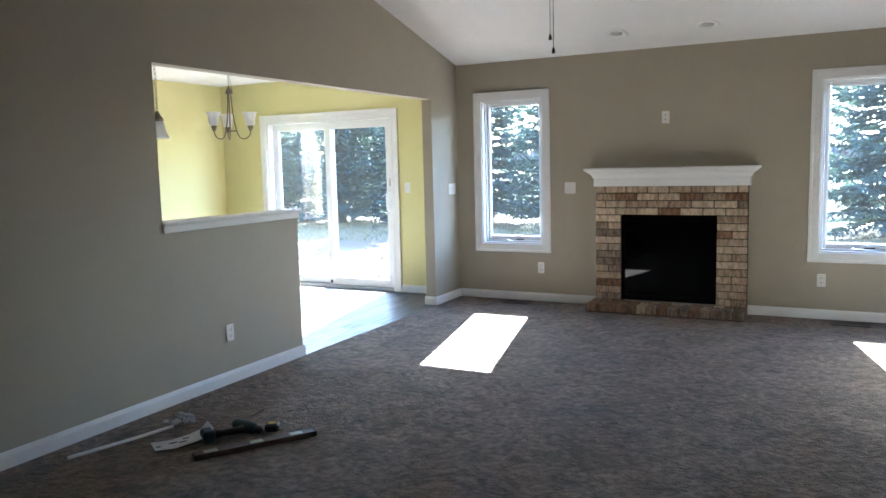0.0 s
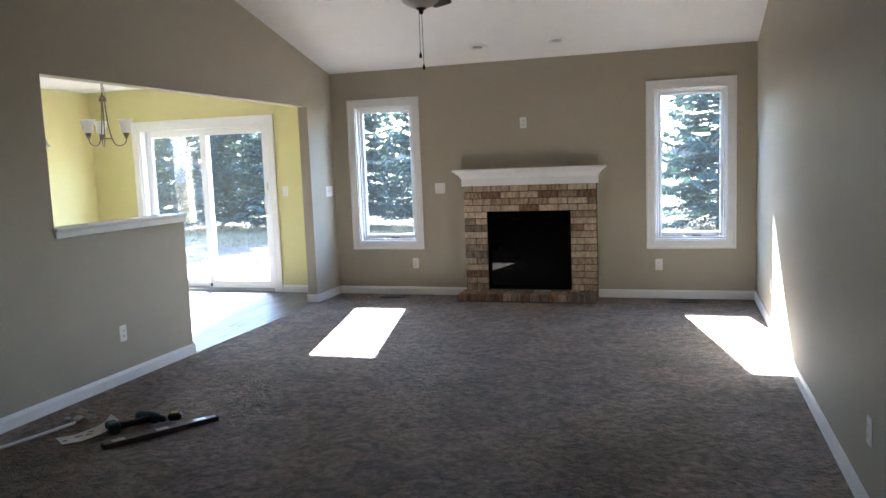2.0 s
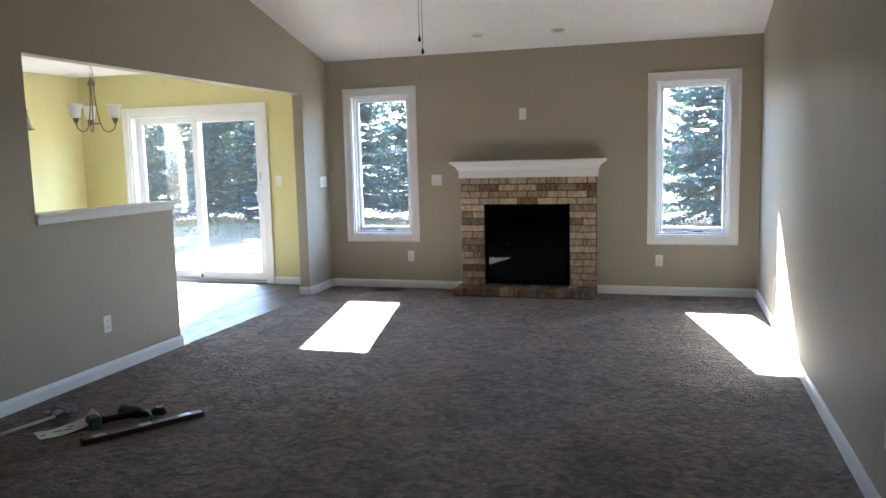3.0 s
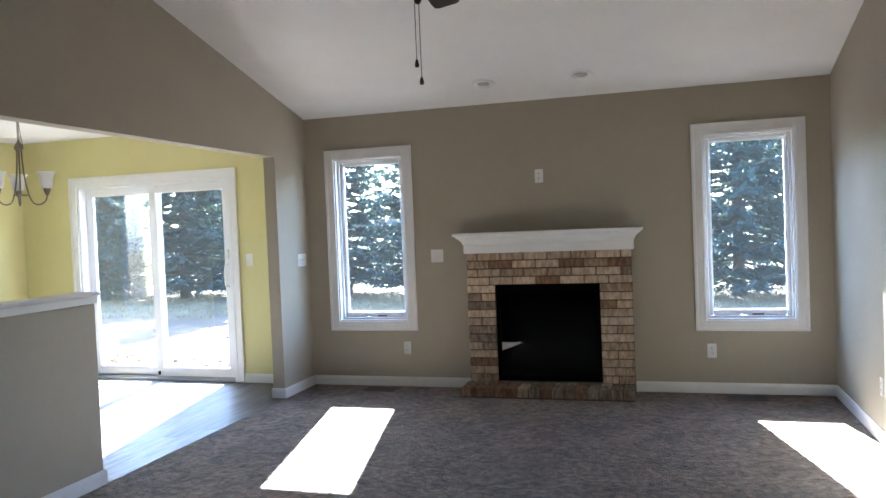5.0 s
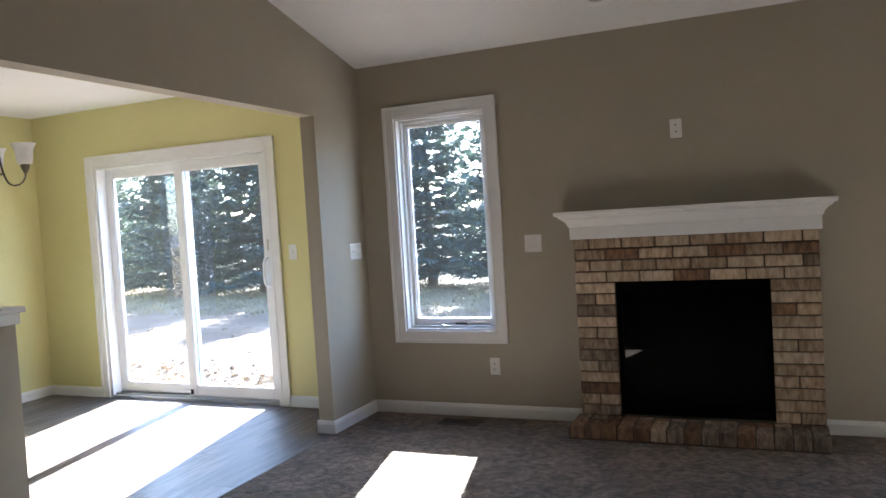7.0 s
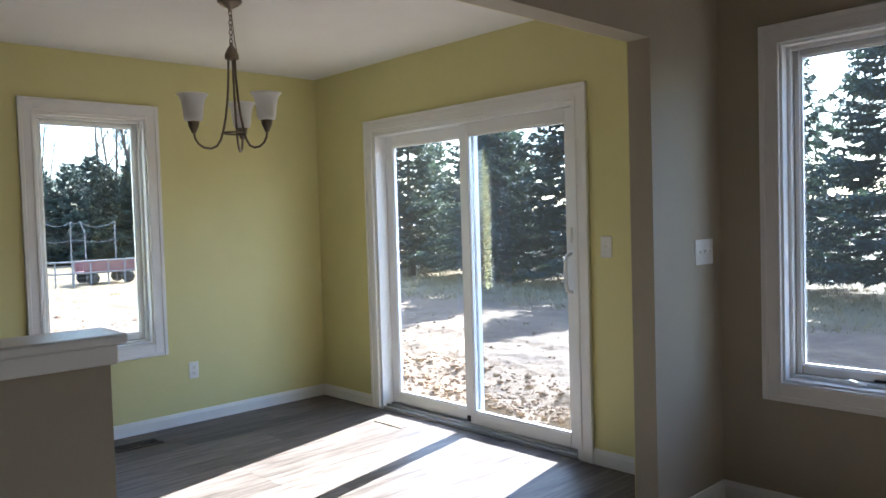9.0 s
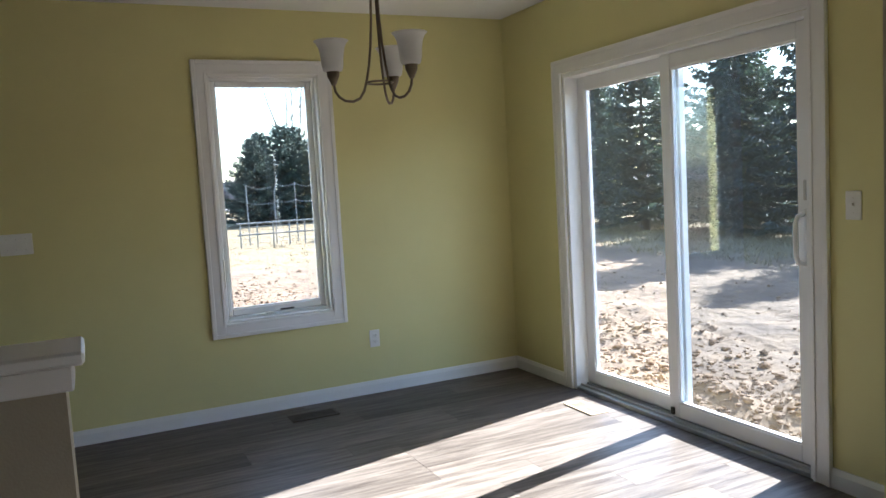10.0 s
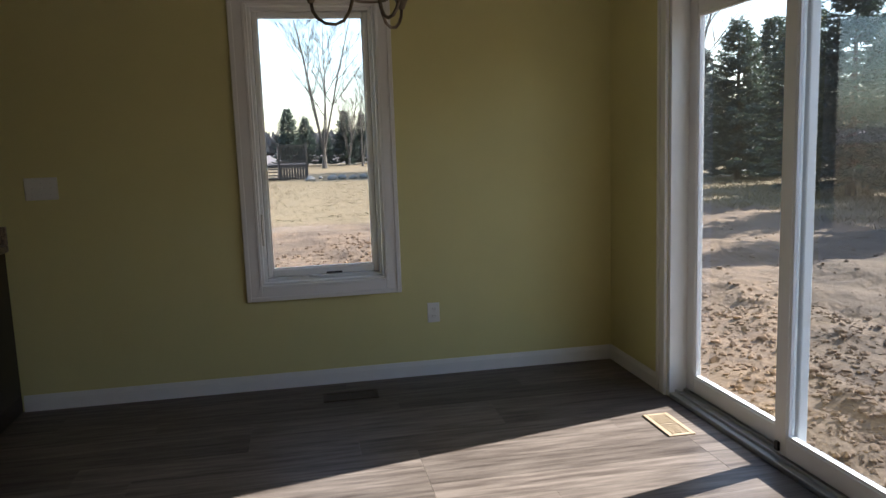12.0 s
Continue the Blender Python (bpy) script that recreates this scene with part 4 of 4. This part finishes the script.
def wand():
    ob = thing("blind_wand", "long pale plastic rod in clear wrapping by the baseboard", "rod")
    part("rod", tube([(-3.27, 2.72, 0.012), (-3.19, 3.02, 0.012), (-3.13, 3.30, 0.012)], 0.010, 8), PLASTIC, ob)
    rng = random.Random(3)
    bm = bmesh.new()
    for k in range(14):
        p = Vector((-3.13 + rng.uniform(-0.05, 0.05), 3.36 + rng.uniform(-0.07, 0.07), rng.uniform(0.008, 0.045)))
        bmesh.ops.create_icosphere(bm, subdivisions=1, radius=rng.uniform(0.012, 0.026), matrix=Matrix.Translation(p) @ Matrix.Rotation(rng.uniform(0, 3), 4, "X") @ Matrix.Diagonal((1.6, 0.8, 0.35, 1)))
    part("wrapper", bm, material("crumpled_clear_plastic", (0.7, 0.72, 0.74), 0.15), ob, "crumpled shiny plastic wrapper")


spirit_level()
drill()
tape_measure()
packet()
wand()


# ---- kitchen cabinets in the dark end ----
def cabinets():
    y1 = 4.45
    for k in range(3):
        a, b = y1 - 0.62 * (k + 1), y1 - 0.62 * k
        base = thing("base_cabinet", "dark espresso wooden base cabinet in the kitchen", "cabinet", group="kitchen base cabinets")
        part("body", boxes(((WEST + 0.002, a + 0.001, 0.09), (WEST + 0.60, b - 0.001, 0.875)), ((WEST + 0.002, a + 0.001, -0.006), (WEST + 0.53, b - 0.001, 0.09)), bevel=0.002), CABINET, base)
        d = part("door", boxes(((WEST + 0.60, a + 0.02, 0.12), (WEST + 0.618, b - 0.02, 0.86)), bevel=0.004), CABINET, base)
        part("handle", tube([(WEST + 0.645, a + 0.07, 0.68), (WEST + 0.645, a + 0.07, 0.80)], 0.006, 8), NICKEL, d)
        upper = thing("wall_cabinet", "dark espresso wooden wall cabinet above the counter", "cabinet", group="kitchen wall cabinets")
        part("body", boxes(((WEST + 0.002, a + 0.001, 1.395), (WEST + 0.32, b - 0.001, 2.20)), bevel=0.002), CABINET, upper)
        d = part("door", boxes(((WEST + 0.32, a + 0.01, 1.405), (WEST + 0.338, b - 0.01, 2.19)), bevel=0.004), CABINET, upper)
        part("handle", tube([(WEST + 0.365, a + 0.06, 1.46), (WEST + 0.365, a + 0.06, 1.58)], 0.006, 8), NICKEL, d)
    top = thing("countertop", "speckled brown laminate countertop with a low backsplash", "countertop")
    part("slab", boxes(((WEST + 0.002, y1 - 1.9, 0.875), (WEST + 0.645, y1 + 0.02, 0.912)), bevel=0.006), COUNTER, top)
    part("backsplash", boxes(((WEST + 0.002, y1 - 1.9, 0.912), (WEST + 0.022, y1 + 0.02, 1.01)), bevel=0.004), COUNTER, top)


cabinets()

# ---- outside ----
GZ = -0.35


HEAPS = [(-5.2, 9.9, 0.9, 0.26), (-7.2, 9.3, 0.8, 0.13), (-9.0, 10.6, 1.2, 0.18), (-3.8, 10.2, 0.8, 0.12), (-13.5, 6.6, 1.6, 0.15), (-6.2, 9.05, 0.5, 0.14)]


def rise(x, y):
    v = Vector((x, y, 0))
    heap = 0.0
    for hx, hy, hr, hh in HEAPS:
        q = ((x - hx) ** 2 + ((y - hy) * 1.6) ** 2) / (hr * hr)
        heap += hh * math.exp(-q) * (0.7 + 0.6 * noise.noise(v * 4.3)) if q < 6 else 0.0
    d = max(0.0, 1 - max(abs(x + 8) / 22, abs(y - 10) / 12))
    for ty in (10.9, 12.4):
        if abs(y - ty - 0.02 * x) < 0.2 and x < -3:
            heap += 0.022 * math.sin(x * 21.0) - 0.03
    return GZ + heap + 0.12 * d * noise.noise(v * 0.8) + 0.035 * d * noise.noise(v * 2.7) + 0.018 * d * noise.noise(v * 6.1) + 0.012 * d * noise.noise(v * 13.0)


def steps(a, b, fine_a, fine_b, fine, coarse):
    out, v = [], a
    while v < b:
        out.append(v)
        far = max(fine_a - v, v - fine_b, 0)
        v += fine + far * coarse
    return out + [b]


def ground():
    xs = steps(-1500, 1500, -20, 3, 0.10, 0.12)
    ys = steps(-1500, 1500, 7.9, 14, 0.09, 0.12)
    verts = [(x, y, rise(x, y)) for y in ys for x in xs]
    n = len(xs)
    faces = [(j * n + i, j * n + i + 1, (j + 1) * n + i + 1, (j + 1) * n + i) for j in range(len(ys) - 1) for i in range(n - 1)]
    me = bpy.data.meshes.new("ground")
    me.from_pydata(verts, [], faces)
    me.materials.append(GROUND)
    for p in me.polygons:
        p.use_smooth = True
    tagged(new("ground", me), "bare rutted clay yard giving way to dry grass", "ground", kind="structure")


ground()


def mesh_from(name, verts, faces, mat):
    me = bpy.data.meshes.new(name)
    me.from_pydata(verts, [], faces)
    me.materials.append(mat)
    return me


def spruce_meshes(seed, h, spread, mat):
    """Trunk with dead lower limbs, and a crown of drooping boughs set with needle sprays."""
    rng = random.Random(seed)
    bm = tube([(0, 0, -0.3), (0, 0, 0.4), (0.02, 0, h * 0.5), (0, 0.02, h * 0.98)], [0.16, 0.13, 0.07, 0.012], 9)
    V, F = [], []

    def leaf(p, q, w):
        d = q - p
        s = d.cross(Vector((rng.uniform(-1, 1), rng.uniform(-1, 1), rng.uniform(-0.3, 1)))).normalized() * w
        k = len(V)
        V.extend([p[:], (p + d * 0.45 + s)[:], q[:], (p + d * 0.45 - s)[:]])
        F.append((k, k + 1, k + 2, k + 3))

    z = 0.55
    while z < h - 0.15:
        f = 1 - z / h
        n = rng.randint(6, 8)
        base = rng.uniform(0, 6.28)
        for j in range(n):
            a = base + 6.283 * j / n + rng.uniform(-0.3, 0.3)
            L = spread * (f ** 0.8) * rng.uniform(0.72, 1.12) + 0.12
            if z < 1.1 and rng.random() < 0.35:
                L *= 0.6
            out = Vector((math.cos(a), math.sin(a), 0))
            side = Vector((-math.sin(a), math.cos(a), 0))
            z0 = z + rng.uniform(-0.09, 0.09)
            droop = (0.34 * f + 0.02) * L * 0.55
            rise_t = 0.20 * L

            def at(u):
                return out * (L * u) + Vector((0, 0, z0 - droop * math.sin(2.2 * u) + rise_t * u * u * (0.4 + 1.4 * (1 - f)))) 
            m = max(5, int(L / 0.065))
            tube([at(0), at(0.5), at(1.0)], [0.022 * (0.4 + f), 0.012, 0.004], 4, bm)
            for i in range(m):
                u = (i + 0.6) / m
                if u < 0.16:
                    continue
                p = at(u)
                tl = (0.30 * (1 - 0.72 * u) + 0.07) * (0.5 + 0.7 * f) * rng.uniform(0.75, 1.25)
                for s in (-1, 1):
                    e = p + side * (s * tl) + out * (tl * 0.65) + Vector((0, 0, rng.uniform(-0.10, 0.02)))
                    leaf(p, e, 0.036)
                    for g in range(4):
                        w = p.lerp(e, rng.uniform(0.25, 0.95))
                        leaf(w, w + (e - p).normalized() * 0.09 + Vector((rng.uniform(-0.06, 0.06), rng.uniform(-0.06, 0.06), rng.uniform(-0.10, 0.06))), 0.021)
                leaf(p, p + out * 0.13 + Vector((0, 0, rng.uniform(-0.08, 0.08))), 0.026)
            leaf(at(0.9), at(1.0) + out * 0.13, 0.03)
        z += 0.17 + 0.05 * f
    for k in range(10):
        p = Vector((0, 0, h - 0.05 * k))
        leaf(p, p + Vector((rng.uniform(-0.14, 0.14), rng.uniform(-0.14, 0.14), 0.12)), 0.02)
    return mesh_of(bm, "trunk", BARK), mesh_from("crown", V, F, mat)


def spruce(meshes, x, y, turn, size, label, group):
    m = Matrix.Translation((x, y, GZ)) @ Matrix.Rotation(turn, 4, "Z") @ Matrix.Scale(size, 4)
    tree = thing("spruce_tree", label, "tree", m, group)
    for n, me in zip(("trunk", "crown"), meshes):
        ob = new(n, me)
        ob.parent = tree


NEAR = [spruce_meshes(k, 6.0, 2.05, NEEDLE) for k in (11, 12, 13)]
FAR = spruce_meshes(21, 6.0, 2.9, NEEDLE_FAR)
ROW = [(1.35, 19.4, 1.05), (-6.1, 19.9, 1.0), (-8.9, 21.0, 0.98), (-13.8, 20.4, 1.14), (-16.2, 19.9, 1.02), (-19.6, 19.8, 0.96), (-2.6, 20.6, 0.98),
       (5.0, 19.8, 1.05), (-11.3, 21.2, 1.08), (8.6, 20.4, 1.0), (-23.2, 21.0, 0.95), (-27.6, 21.6, 0.95), (-28.6, 23.6, 1.0)]
for k, (x, y, s) in enumerate(ROW):
    spruce(NEAR[k % 3], x, y, 2.1 * k, s, "blue-green spruce tree with drooping boughs in the yard", "row of spruces")
# The last two are added fillers that cast more shade on the yard.
BACK = [(-4.2, 27.0, 1.05), (-17.5, 27.5, 1.1), (-24.0, 28.0, 1.1), (3.5, 27.5, 1.1), (-32.0, 27.0, 1.1), (-17.9, 22.4, 0.76), (-21.4, 22.5, 0.8)]
for k, (x, y, s) in enumerate(BACK):
    spruce(NEAR[(k + 1) % 3], x, y, 1.3 * k, s, "spruce tree standing behind the front row", "spruces behind the row")
HEDGE = [(-42.4, 13.2, 0.78), (-43.6, 15.0, 0.9), (-42.0, 16.8, 0.86), (-43.4, 18.4, 0.95), (-41.8, 20.0, 0.92), (-43.2, 21.8, 1.02), (-41.4, 23.6, 1.0), (-43.0, 25.2, 1.1), (-41.5, 27.0, 1.0), (-43.5, 29.0, 1.1), (-44.6, 14.0, 0.85), (-44.8, 16.0, 0.9), (-44.6, 19.4, 0.9), (-44.5, 21.0, 0.95), (-44.8, 23.0, 1.0), (-44.5, 26.2, 1.05)]
for k, (x, y, s) in enumerate(HEDGE):
    spruce(FAR, x, y, 1.7 * k, s, "dark dense evergreen tree at the edge of the lawn", "far evergreens")


FIELD_EDGE = [(-70, 5.4, 0.85), (-71, 6.9, 0.72), (-72, 8.6, 0.55), (-70, 10.3, 0.8), (-71, 11.9, 0.75), (-73, 14.0, 0.8)]
for k, (x, y, s) in enumerate(FIELD_EDGE):
    spruce(NEAR[k % 3], x, y, 0.9 * k, s, "grey-green evergreen tree at the edge of a field", "evergreens by the field")


def bare_tree_mesh(seed, h, stems, fan):
    """A short bole that forks low into slender rising stems with fine side twigs."""
    rng = random.Random(seed)
    bm = bmesh.new()

    def grow(p, d, length, r, depth):
        pts, rs, q = [p], [r], p
        n = 7 if depth == 0 else 4
        for k in range(n):
            d = (d + Vector((rng.uniform(-0.09, 0.09), rng.uniform(-0.09, 0.09), 0.05))).normalized()
            q = q + d * length / n
            pts.append(q)
            rs.append(max(0.006, r * (1 - 0.82 * (k + 1) / n)))
        tube(pts, rs, 6 if depth == 0 else 3, bm)
        if depth >= 3:
            return
        for k in range((9, 6, 4)[depth]):
            i = rng.randint(1 if depth else 2, n - 1)
            a = rng.uniform(0, 6.28)
            nd = (d * 0.75 + Vector((math.cos(a), math.sin(a), 0.2)) * rng.uniform(0.4, 0.75)).normalized()
            grow(pts[i], nd, length * rng.uniform(0.26, 0.46) * (1.25 - 0.6 * i / n), rs[i] * 0.55, depth + 1)
    fork = Vector((0, 0, h * 0.07))
    tube([(0, 0, -0.3), (0, 0, h * 0.03), fork], [h * 0.017, h * 0.014, h * 0.012], 8, bm)
    for k in range(stems):
        a = 6.283 * k / stems + rng.uniform(-0.4, 0.4)
        lean = fan * rng.uniform(0.55, 1.2)
        grow(fork + Vector((0, 0, rng.uniform(-0.02, 0.05) * h)), Vector((math.cos(a) * lean, math.sin(a) * lean, 1)).normalized(), h * rng.uniform(0.72, 0.95), h * rng.uniform(0.0048, 0.0075), 0)
    return mesh_of(bm, "trunk", PALE_BARK)


BARE = [bare_tree_mesh(4, 11.0, 5, 0.30), bare_tree_mesh(9, 11.0, 3, 0.22)]
BARE_AT = [(-62, 8.1, 1.25), (-66, 12.6, 0.75), (-70, 13.8, 0.6), (-72, 6.5, 0.5), (-48, 25.5, 1.5), (-50, 21.5, 1.35), (-47, 30, 1.5), (-95, 18.5, 0.8), (-52, 18.0, 1.1),
           (-54, 23.5, 1.7), (-51, 28, 1.6), (-55, 32, 1.2), (-82, 16.2, 0.55), (-64, 11.2, 0.65), (-49, 23.6, 1.5), (-50, 26.6, 1.7), (-68, 10.4, 0.7)]
for k, (x, y, s) in enumerate(BARE_AT):
    tree = thing("bare_tree", "leafless tree with pale slender branching stems", "tree", Matrix.Translation((x, y, GZ)) @ Matrix.Rotation(1.9 * k, 4, "Z") @ Matrix.Scale(s, 4), "leafless trees")
    ob = new("trunk", BARE[k % 2])
    ob.parent = tree


def far_woods():
    rng = random.Random(8)
    V, F = [], []
    for k in range(2600):
        x = -190 + rng.uniform(-14, 14)
        y = rng.uniform(-90, 140)
        if k % 4 == 0:
            x, y = rng.uniform(-160, 60), 175 + rng.uniform(-10, 10)
        h = rng.uniform(2.5, 6)
        for j in range(4):
            a = rng.uniform(0, 3.14)
            w = rng.uniform(0.8, 2.2)
            b = len(V)
            zb = GZ + rng.uniform(0, h * 0.5)
            V.extend([(x - w * math.cos(a), y - w * math.sin(a), zb), (x + w * math.cos(a), y + w * math.sin(a), zb), (x + rng.uniform(-1, 1), y + rng.uniform(-1, 1), zb + h * 0.55)])
            F.append((b, b + 1, b + 2))
    tagged(new("far_woods", mesh_from("far_woods", V, F, material("grey_winter_woods", (0.20, 0.175, 0.165), 0.9, second=(0.13, 0.12, 0.11), scale=0.1))), "distant grey winter woods beyond a field", "woods", kind="stuff")


def clods():
    rng = random.Random(6)
    ico = bmesh.new()
    bmesh.ops.create_icosphere(ico, subdivisions=1, radius=1)
    base = [v.co.copy() for v in ico.verts]
    tris = [[v.index for v in f.verts] for f in ico.faces]
    ico.free()
    V, F = [], []
    heaps = [(-5.3, 9.6, 0.8), (-6.2, 9.1, 0.6), (-4.3, 9.9, 0.8), (-7.4, 9.4, 0.9), (-8.4, 10.2, 0.8), (-12.5, 6.4, 1.2), (-15, 7.2, 1.4), (-3.2, 9.4, 0.7)]
    for k in range(13000):
        if k % 5:
            hx, hy, hr = rng.choice(heaps)
            x, y = rng.gauss(hx, hr), rng.gauss(hy, hr * 0.5)
        else:
            x, y = rng.uniform(-20, 3), rng.uniform(8.3, 14)
        if y < 8.25 and x > WEST - 0.6:
            continue
        r = min(0.07, 0.003 + rng.expovariate(150))
        b = len(V)
        c = Vector((x, y, rise(x, y) + r * 0.25))
        sc = Vector((rng.uniform(0.8, 1.4), rng.uniform(0.8, 1.4), rng.uniform(0.55, 0.9)))
        for v in base:
            g = 1 + 0.75 * noise.noise(v * 2.3 + c * 9)
            V.append((c.x + v.x * sc.x * r * g, c.y + v.y * sc.y * r * g, c.z + v.z * sc.z * r * g))
        F.extend([b + i for i in t] for t in tris)
    tagged(new("clay_clods", mesh_from("clay_clods", V, F, CLOD)), "loose clods of turned clay", "soil", kind="stuff")


def dry_grass():
    rng = random.Random(7)
    V, F = [], []
    for k in range(15000):
        if k % 3 == 0:
            x, y = rng.uniform(-40, -20), rng.uniform(0, 18)
        else:
            x, y = rng.uniform(-30, 9), 15.5 + abs(rng.gauss(3.5, 2.6))
        h, a = rng.uniform(0.04, 0.15) * (0.5 if k % 3 == 0 else 1.0), rng.uniform(0, 6.28)
        b = len(V)
        dx, dy = 0.010 * math.cos(a), 0.010 * math.sin(a)
        z = rise(x, y) - 0.01
        for j in range(3):
            ox, oy = rng.uniform(-0.1, 0.1), rng.uniform(-0.1, 0.1)
            V.extend([(x + ox - dx, y + oy - dy, z), (x + ox + dx, y + oy + dy, z), (x + ox + rng.uniform(-0.1, 0.1), y + oy + rng.uniform(-0.1, 0.1), z + h)])
            F.append((b + 3 * j, b + 3 * j + 1, b + 3 * j + 2))
    tagged(new("dry_grass", mesh_from("dry_grass", V, F, STRAW)), "tufts of dry straw-coloured grass", "grass", kind="stuff")


far_woods()
clods()
dry_grass()


# neighbour's deck, swing frame, wire pen and cart across the lawn
def deck(x, y):
    dk = thing("garden_deck", "weathered dark wooden deck with railings and steps", "deck", Matrix.Translation((x, y, GZ)) @ Matrix.Scale(1.05, 4))
    part("platform", boxes(((-2.2, -4.0, 0.62), (1.0, 0.95, 0.76)), bevel=0.01), DECKWOOD, dk)
    for k in range(10):
        part("skirt_board", boxes(((1.0, -0.42 + 0.136 * k, 0.0), (1.03, -0.305 + 0.136 * k, 0.66))), DECKWOOD, dk)
    for yy in (-0.45, 0.92):
        part("post", boxes(((0.93, yy - 0.06, 0.0), (1.05, yy + 0.06, 1.85)), bevel=0.01), DECKWOOD, dk)
    part("post", boxes(((0.93, -1.75, 0.0), (1.05, -1.63, 1.75)), bevel=0.01), DECKWOOD, dk)
    for z in (0.86, 1.66):
        part("rail", boxes(((0.96, -0.39, z), (1.02, 0.86, z + 0.08))), DECKWOOD, dk)
    for k in range(9):
        part("baluster", boxes(((0.97, -0.33 + 0.134 * k, 0.94), (1.01, -0.28 + 0.134 * k, 1.66))), DECKWOOD, dk)
    for k in range(4):
        part("step", boxes(((1.0 + 0.28 * k, -1.6, 0.54 - 0.15 * k), (1.3 + 0.28 * k, -0.52, 0.58 - 0.15 * k))), DECKWOOD, dk)
    for z0, z1 in ((1.05, 1.66), (0.2, 0.8)):
        part("stair_rail", tube([(2.1, -0.5, z0), (1.0, -0.5, z1)], 0.04, 4), DECKWOOD, dk)


def wire_pen(x, y):
    pen = thing("wire_pen", "low rail and wire pen with pale grey posts", "fence", Matrix.Translation((x, y, GZ)))
    for k in range(11):
        part("post", tube([(0, 0.52 * k, -0.1), (0.02 * (k % 3), 0.52 * k + 0.02 * (k % 2), 0.80)], 0.026, 6), WIRE, pen)
    for z in (0.42, 0.78):
        part("rail", tube([(0.03, -0.1, z), (0.03, 2.6, z - 0.02), (0.03, 5.3, z)], 0.026, 6), WIRE, pen)
    for z in (0.14, 0.28, 0.56, 0.67):
        part("wire", tube([(0, 0, z), (0, 2.6, z - 0.03), (0, 5.2, z)], 0.008, 4), WIRE, pen)


def pole_frame(x, y):
    sw = thing("pole_frame", "tall thin metal poles strung with sagging lines", "frame", Matrix.Translation((x, y, GZ)))
    tops = []
    for yy, lean in ((-0.9, 0.0), (0.0, 0.10), (0.73, 0.0), (1.51, 0.03), (1.97, -0.16), (2.9, 0.0)):
        part("pole", tube([(0, yy, -0.1), (0, yy + 0.2 * lean, 1.7), (0, yy + lean, 2.02)], 0.021, 6), WIRE, sw)
        tops.append(yy + lean)
    for z, s in ((2.0, 0.16), (1.42, 0.08)):
        for a, b in zip(tops, tops[1:]):
            pts = [(0, a + (b - a) * u / 6, z - s * 4 * (u / 6) * (1 - u / 6) * (b - a)) for u in range(7)]
            part("line", tube(pts, 0.012, 4), WIRE, sw)


def cart(x, y):
    c = thing("garden_cart", "small faded red garden cart on black wheels", "cart", Matrix.Translation((x, y, GZ)))
    part("bed", boxes(((-0.45, -0.8, 0.35), (0.45, 0.8, 0.42)), ((-0.45, -0.8, 0.42), (-0.41, 0.8, 0.75)), ((0.41, -0.8, 0.42), (0.45, 0.8, 0.75)), bevel=0.008), RED, c)
    for xx in (-0.48, 0.48):
        for yy in (-0.55, 0.55):
            part("wheel", lathe([(0.0, -0.06), (0.15, -0.06), (0.2, -0.04), (0.2, 0.04), (0.15, 0.06), (0.0, 0.06)], 16, Matrix.Translation((xx, yy, 0.2)) @ Matrix.Rotation(radians(90), 4, "Y")), BLACK, c)


def stones():
    rng = random.Random(2)
    for k in range(6):
        bm = bmesh.new()
        bmesh.ops.create_icosphere(bm, subdivisions=2, radius=rng.uniform(0.12, 0.28))
        for v in bm.verts:
            v.co *= 1 + 0.3 * noise.noise(v.co * 3 + Vector((k, 0, 0)))
            v.co.z *= 0.6
        st = tagged(new("stone", mesh_of(bm, "stone", ROCK)), "pale rounded garden stone on the lawn", "stone", "garden stones")
        st.location = (-42.0 + rng.uniform(-0.5, 0.8), 6.6 + 0.55 * k, GZ + 0.1)


deck(-45.0, 5.54)
wire_pen(-26.5, 9.4)
pole_frame(-27.5, 10.77)
cart(-27.2, 13.2)
stones()


# ---- bricks and floor planks ----
def planks():
    rng = random.Random(4)
    w, L = 0.181, 1.22
    meshes = {}
    x = WEST + 0.002
    r = 0
    while x < PART:
        x1 = min(x + w, PART + 0.004)
        y = KSOUTH - rng.choice((0.1, 0.35, 0.6, 0.85, 1.1))
        while y < NORTH:
            a, b = max(y, KSOUTH), min(y + L, NORTH)
            if b - a > 0.05:
                key = (round(x1 - x, 3), round(b - a, 3))
                if key not in meshes:
                    meshes[key] = chamfered(key[0] - 0.0006, key[1] - 0.0006, 0.006, "plank", PLANK, 0.0006)
                ob = new("plank", meshes[key])
                ob.parent = FLOOR_D
                ob.location = ((x + x1) / 2, (a + b) / 2, -0.003)
            y += L
        x += w
        r += 1


fireplace_bricks()
planks()
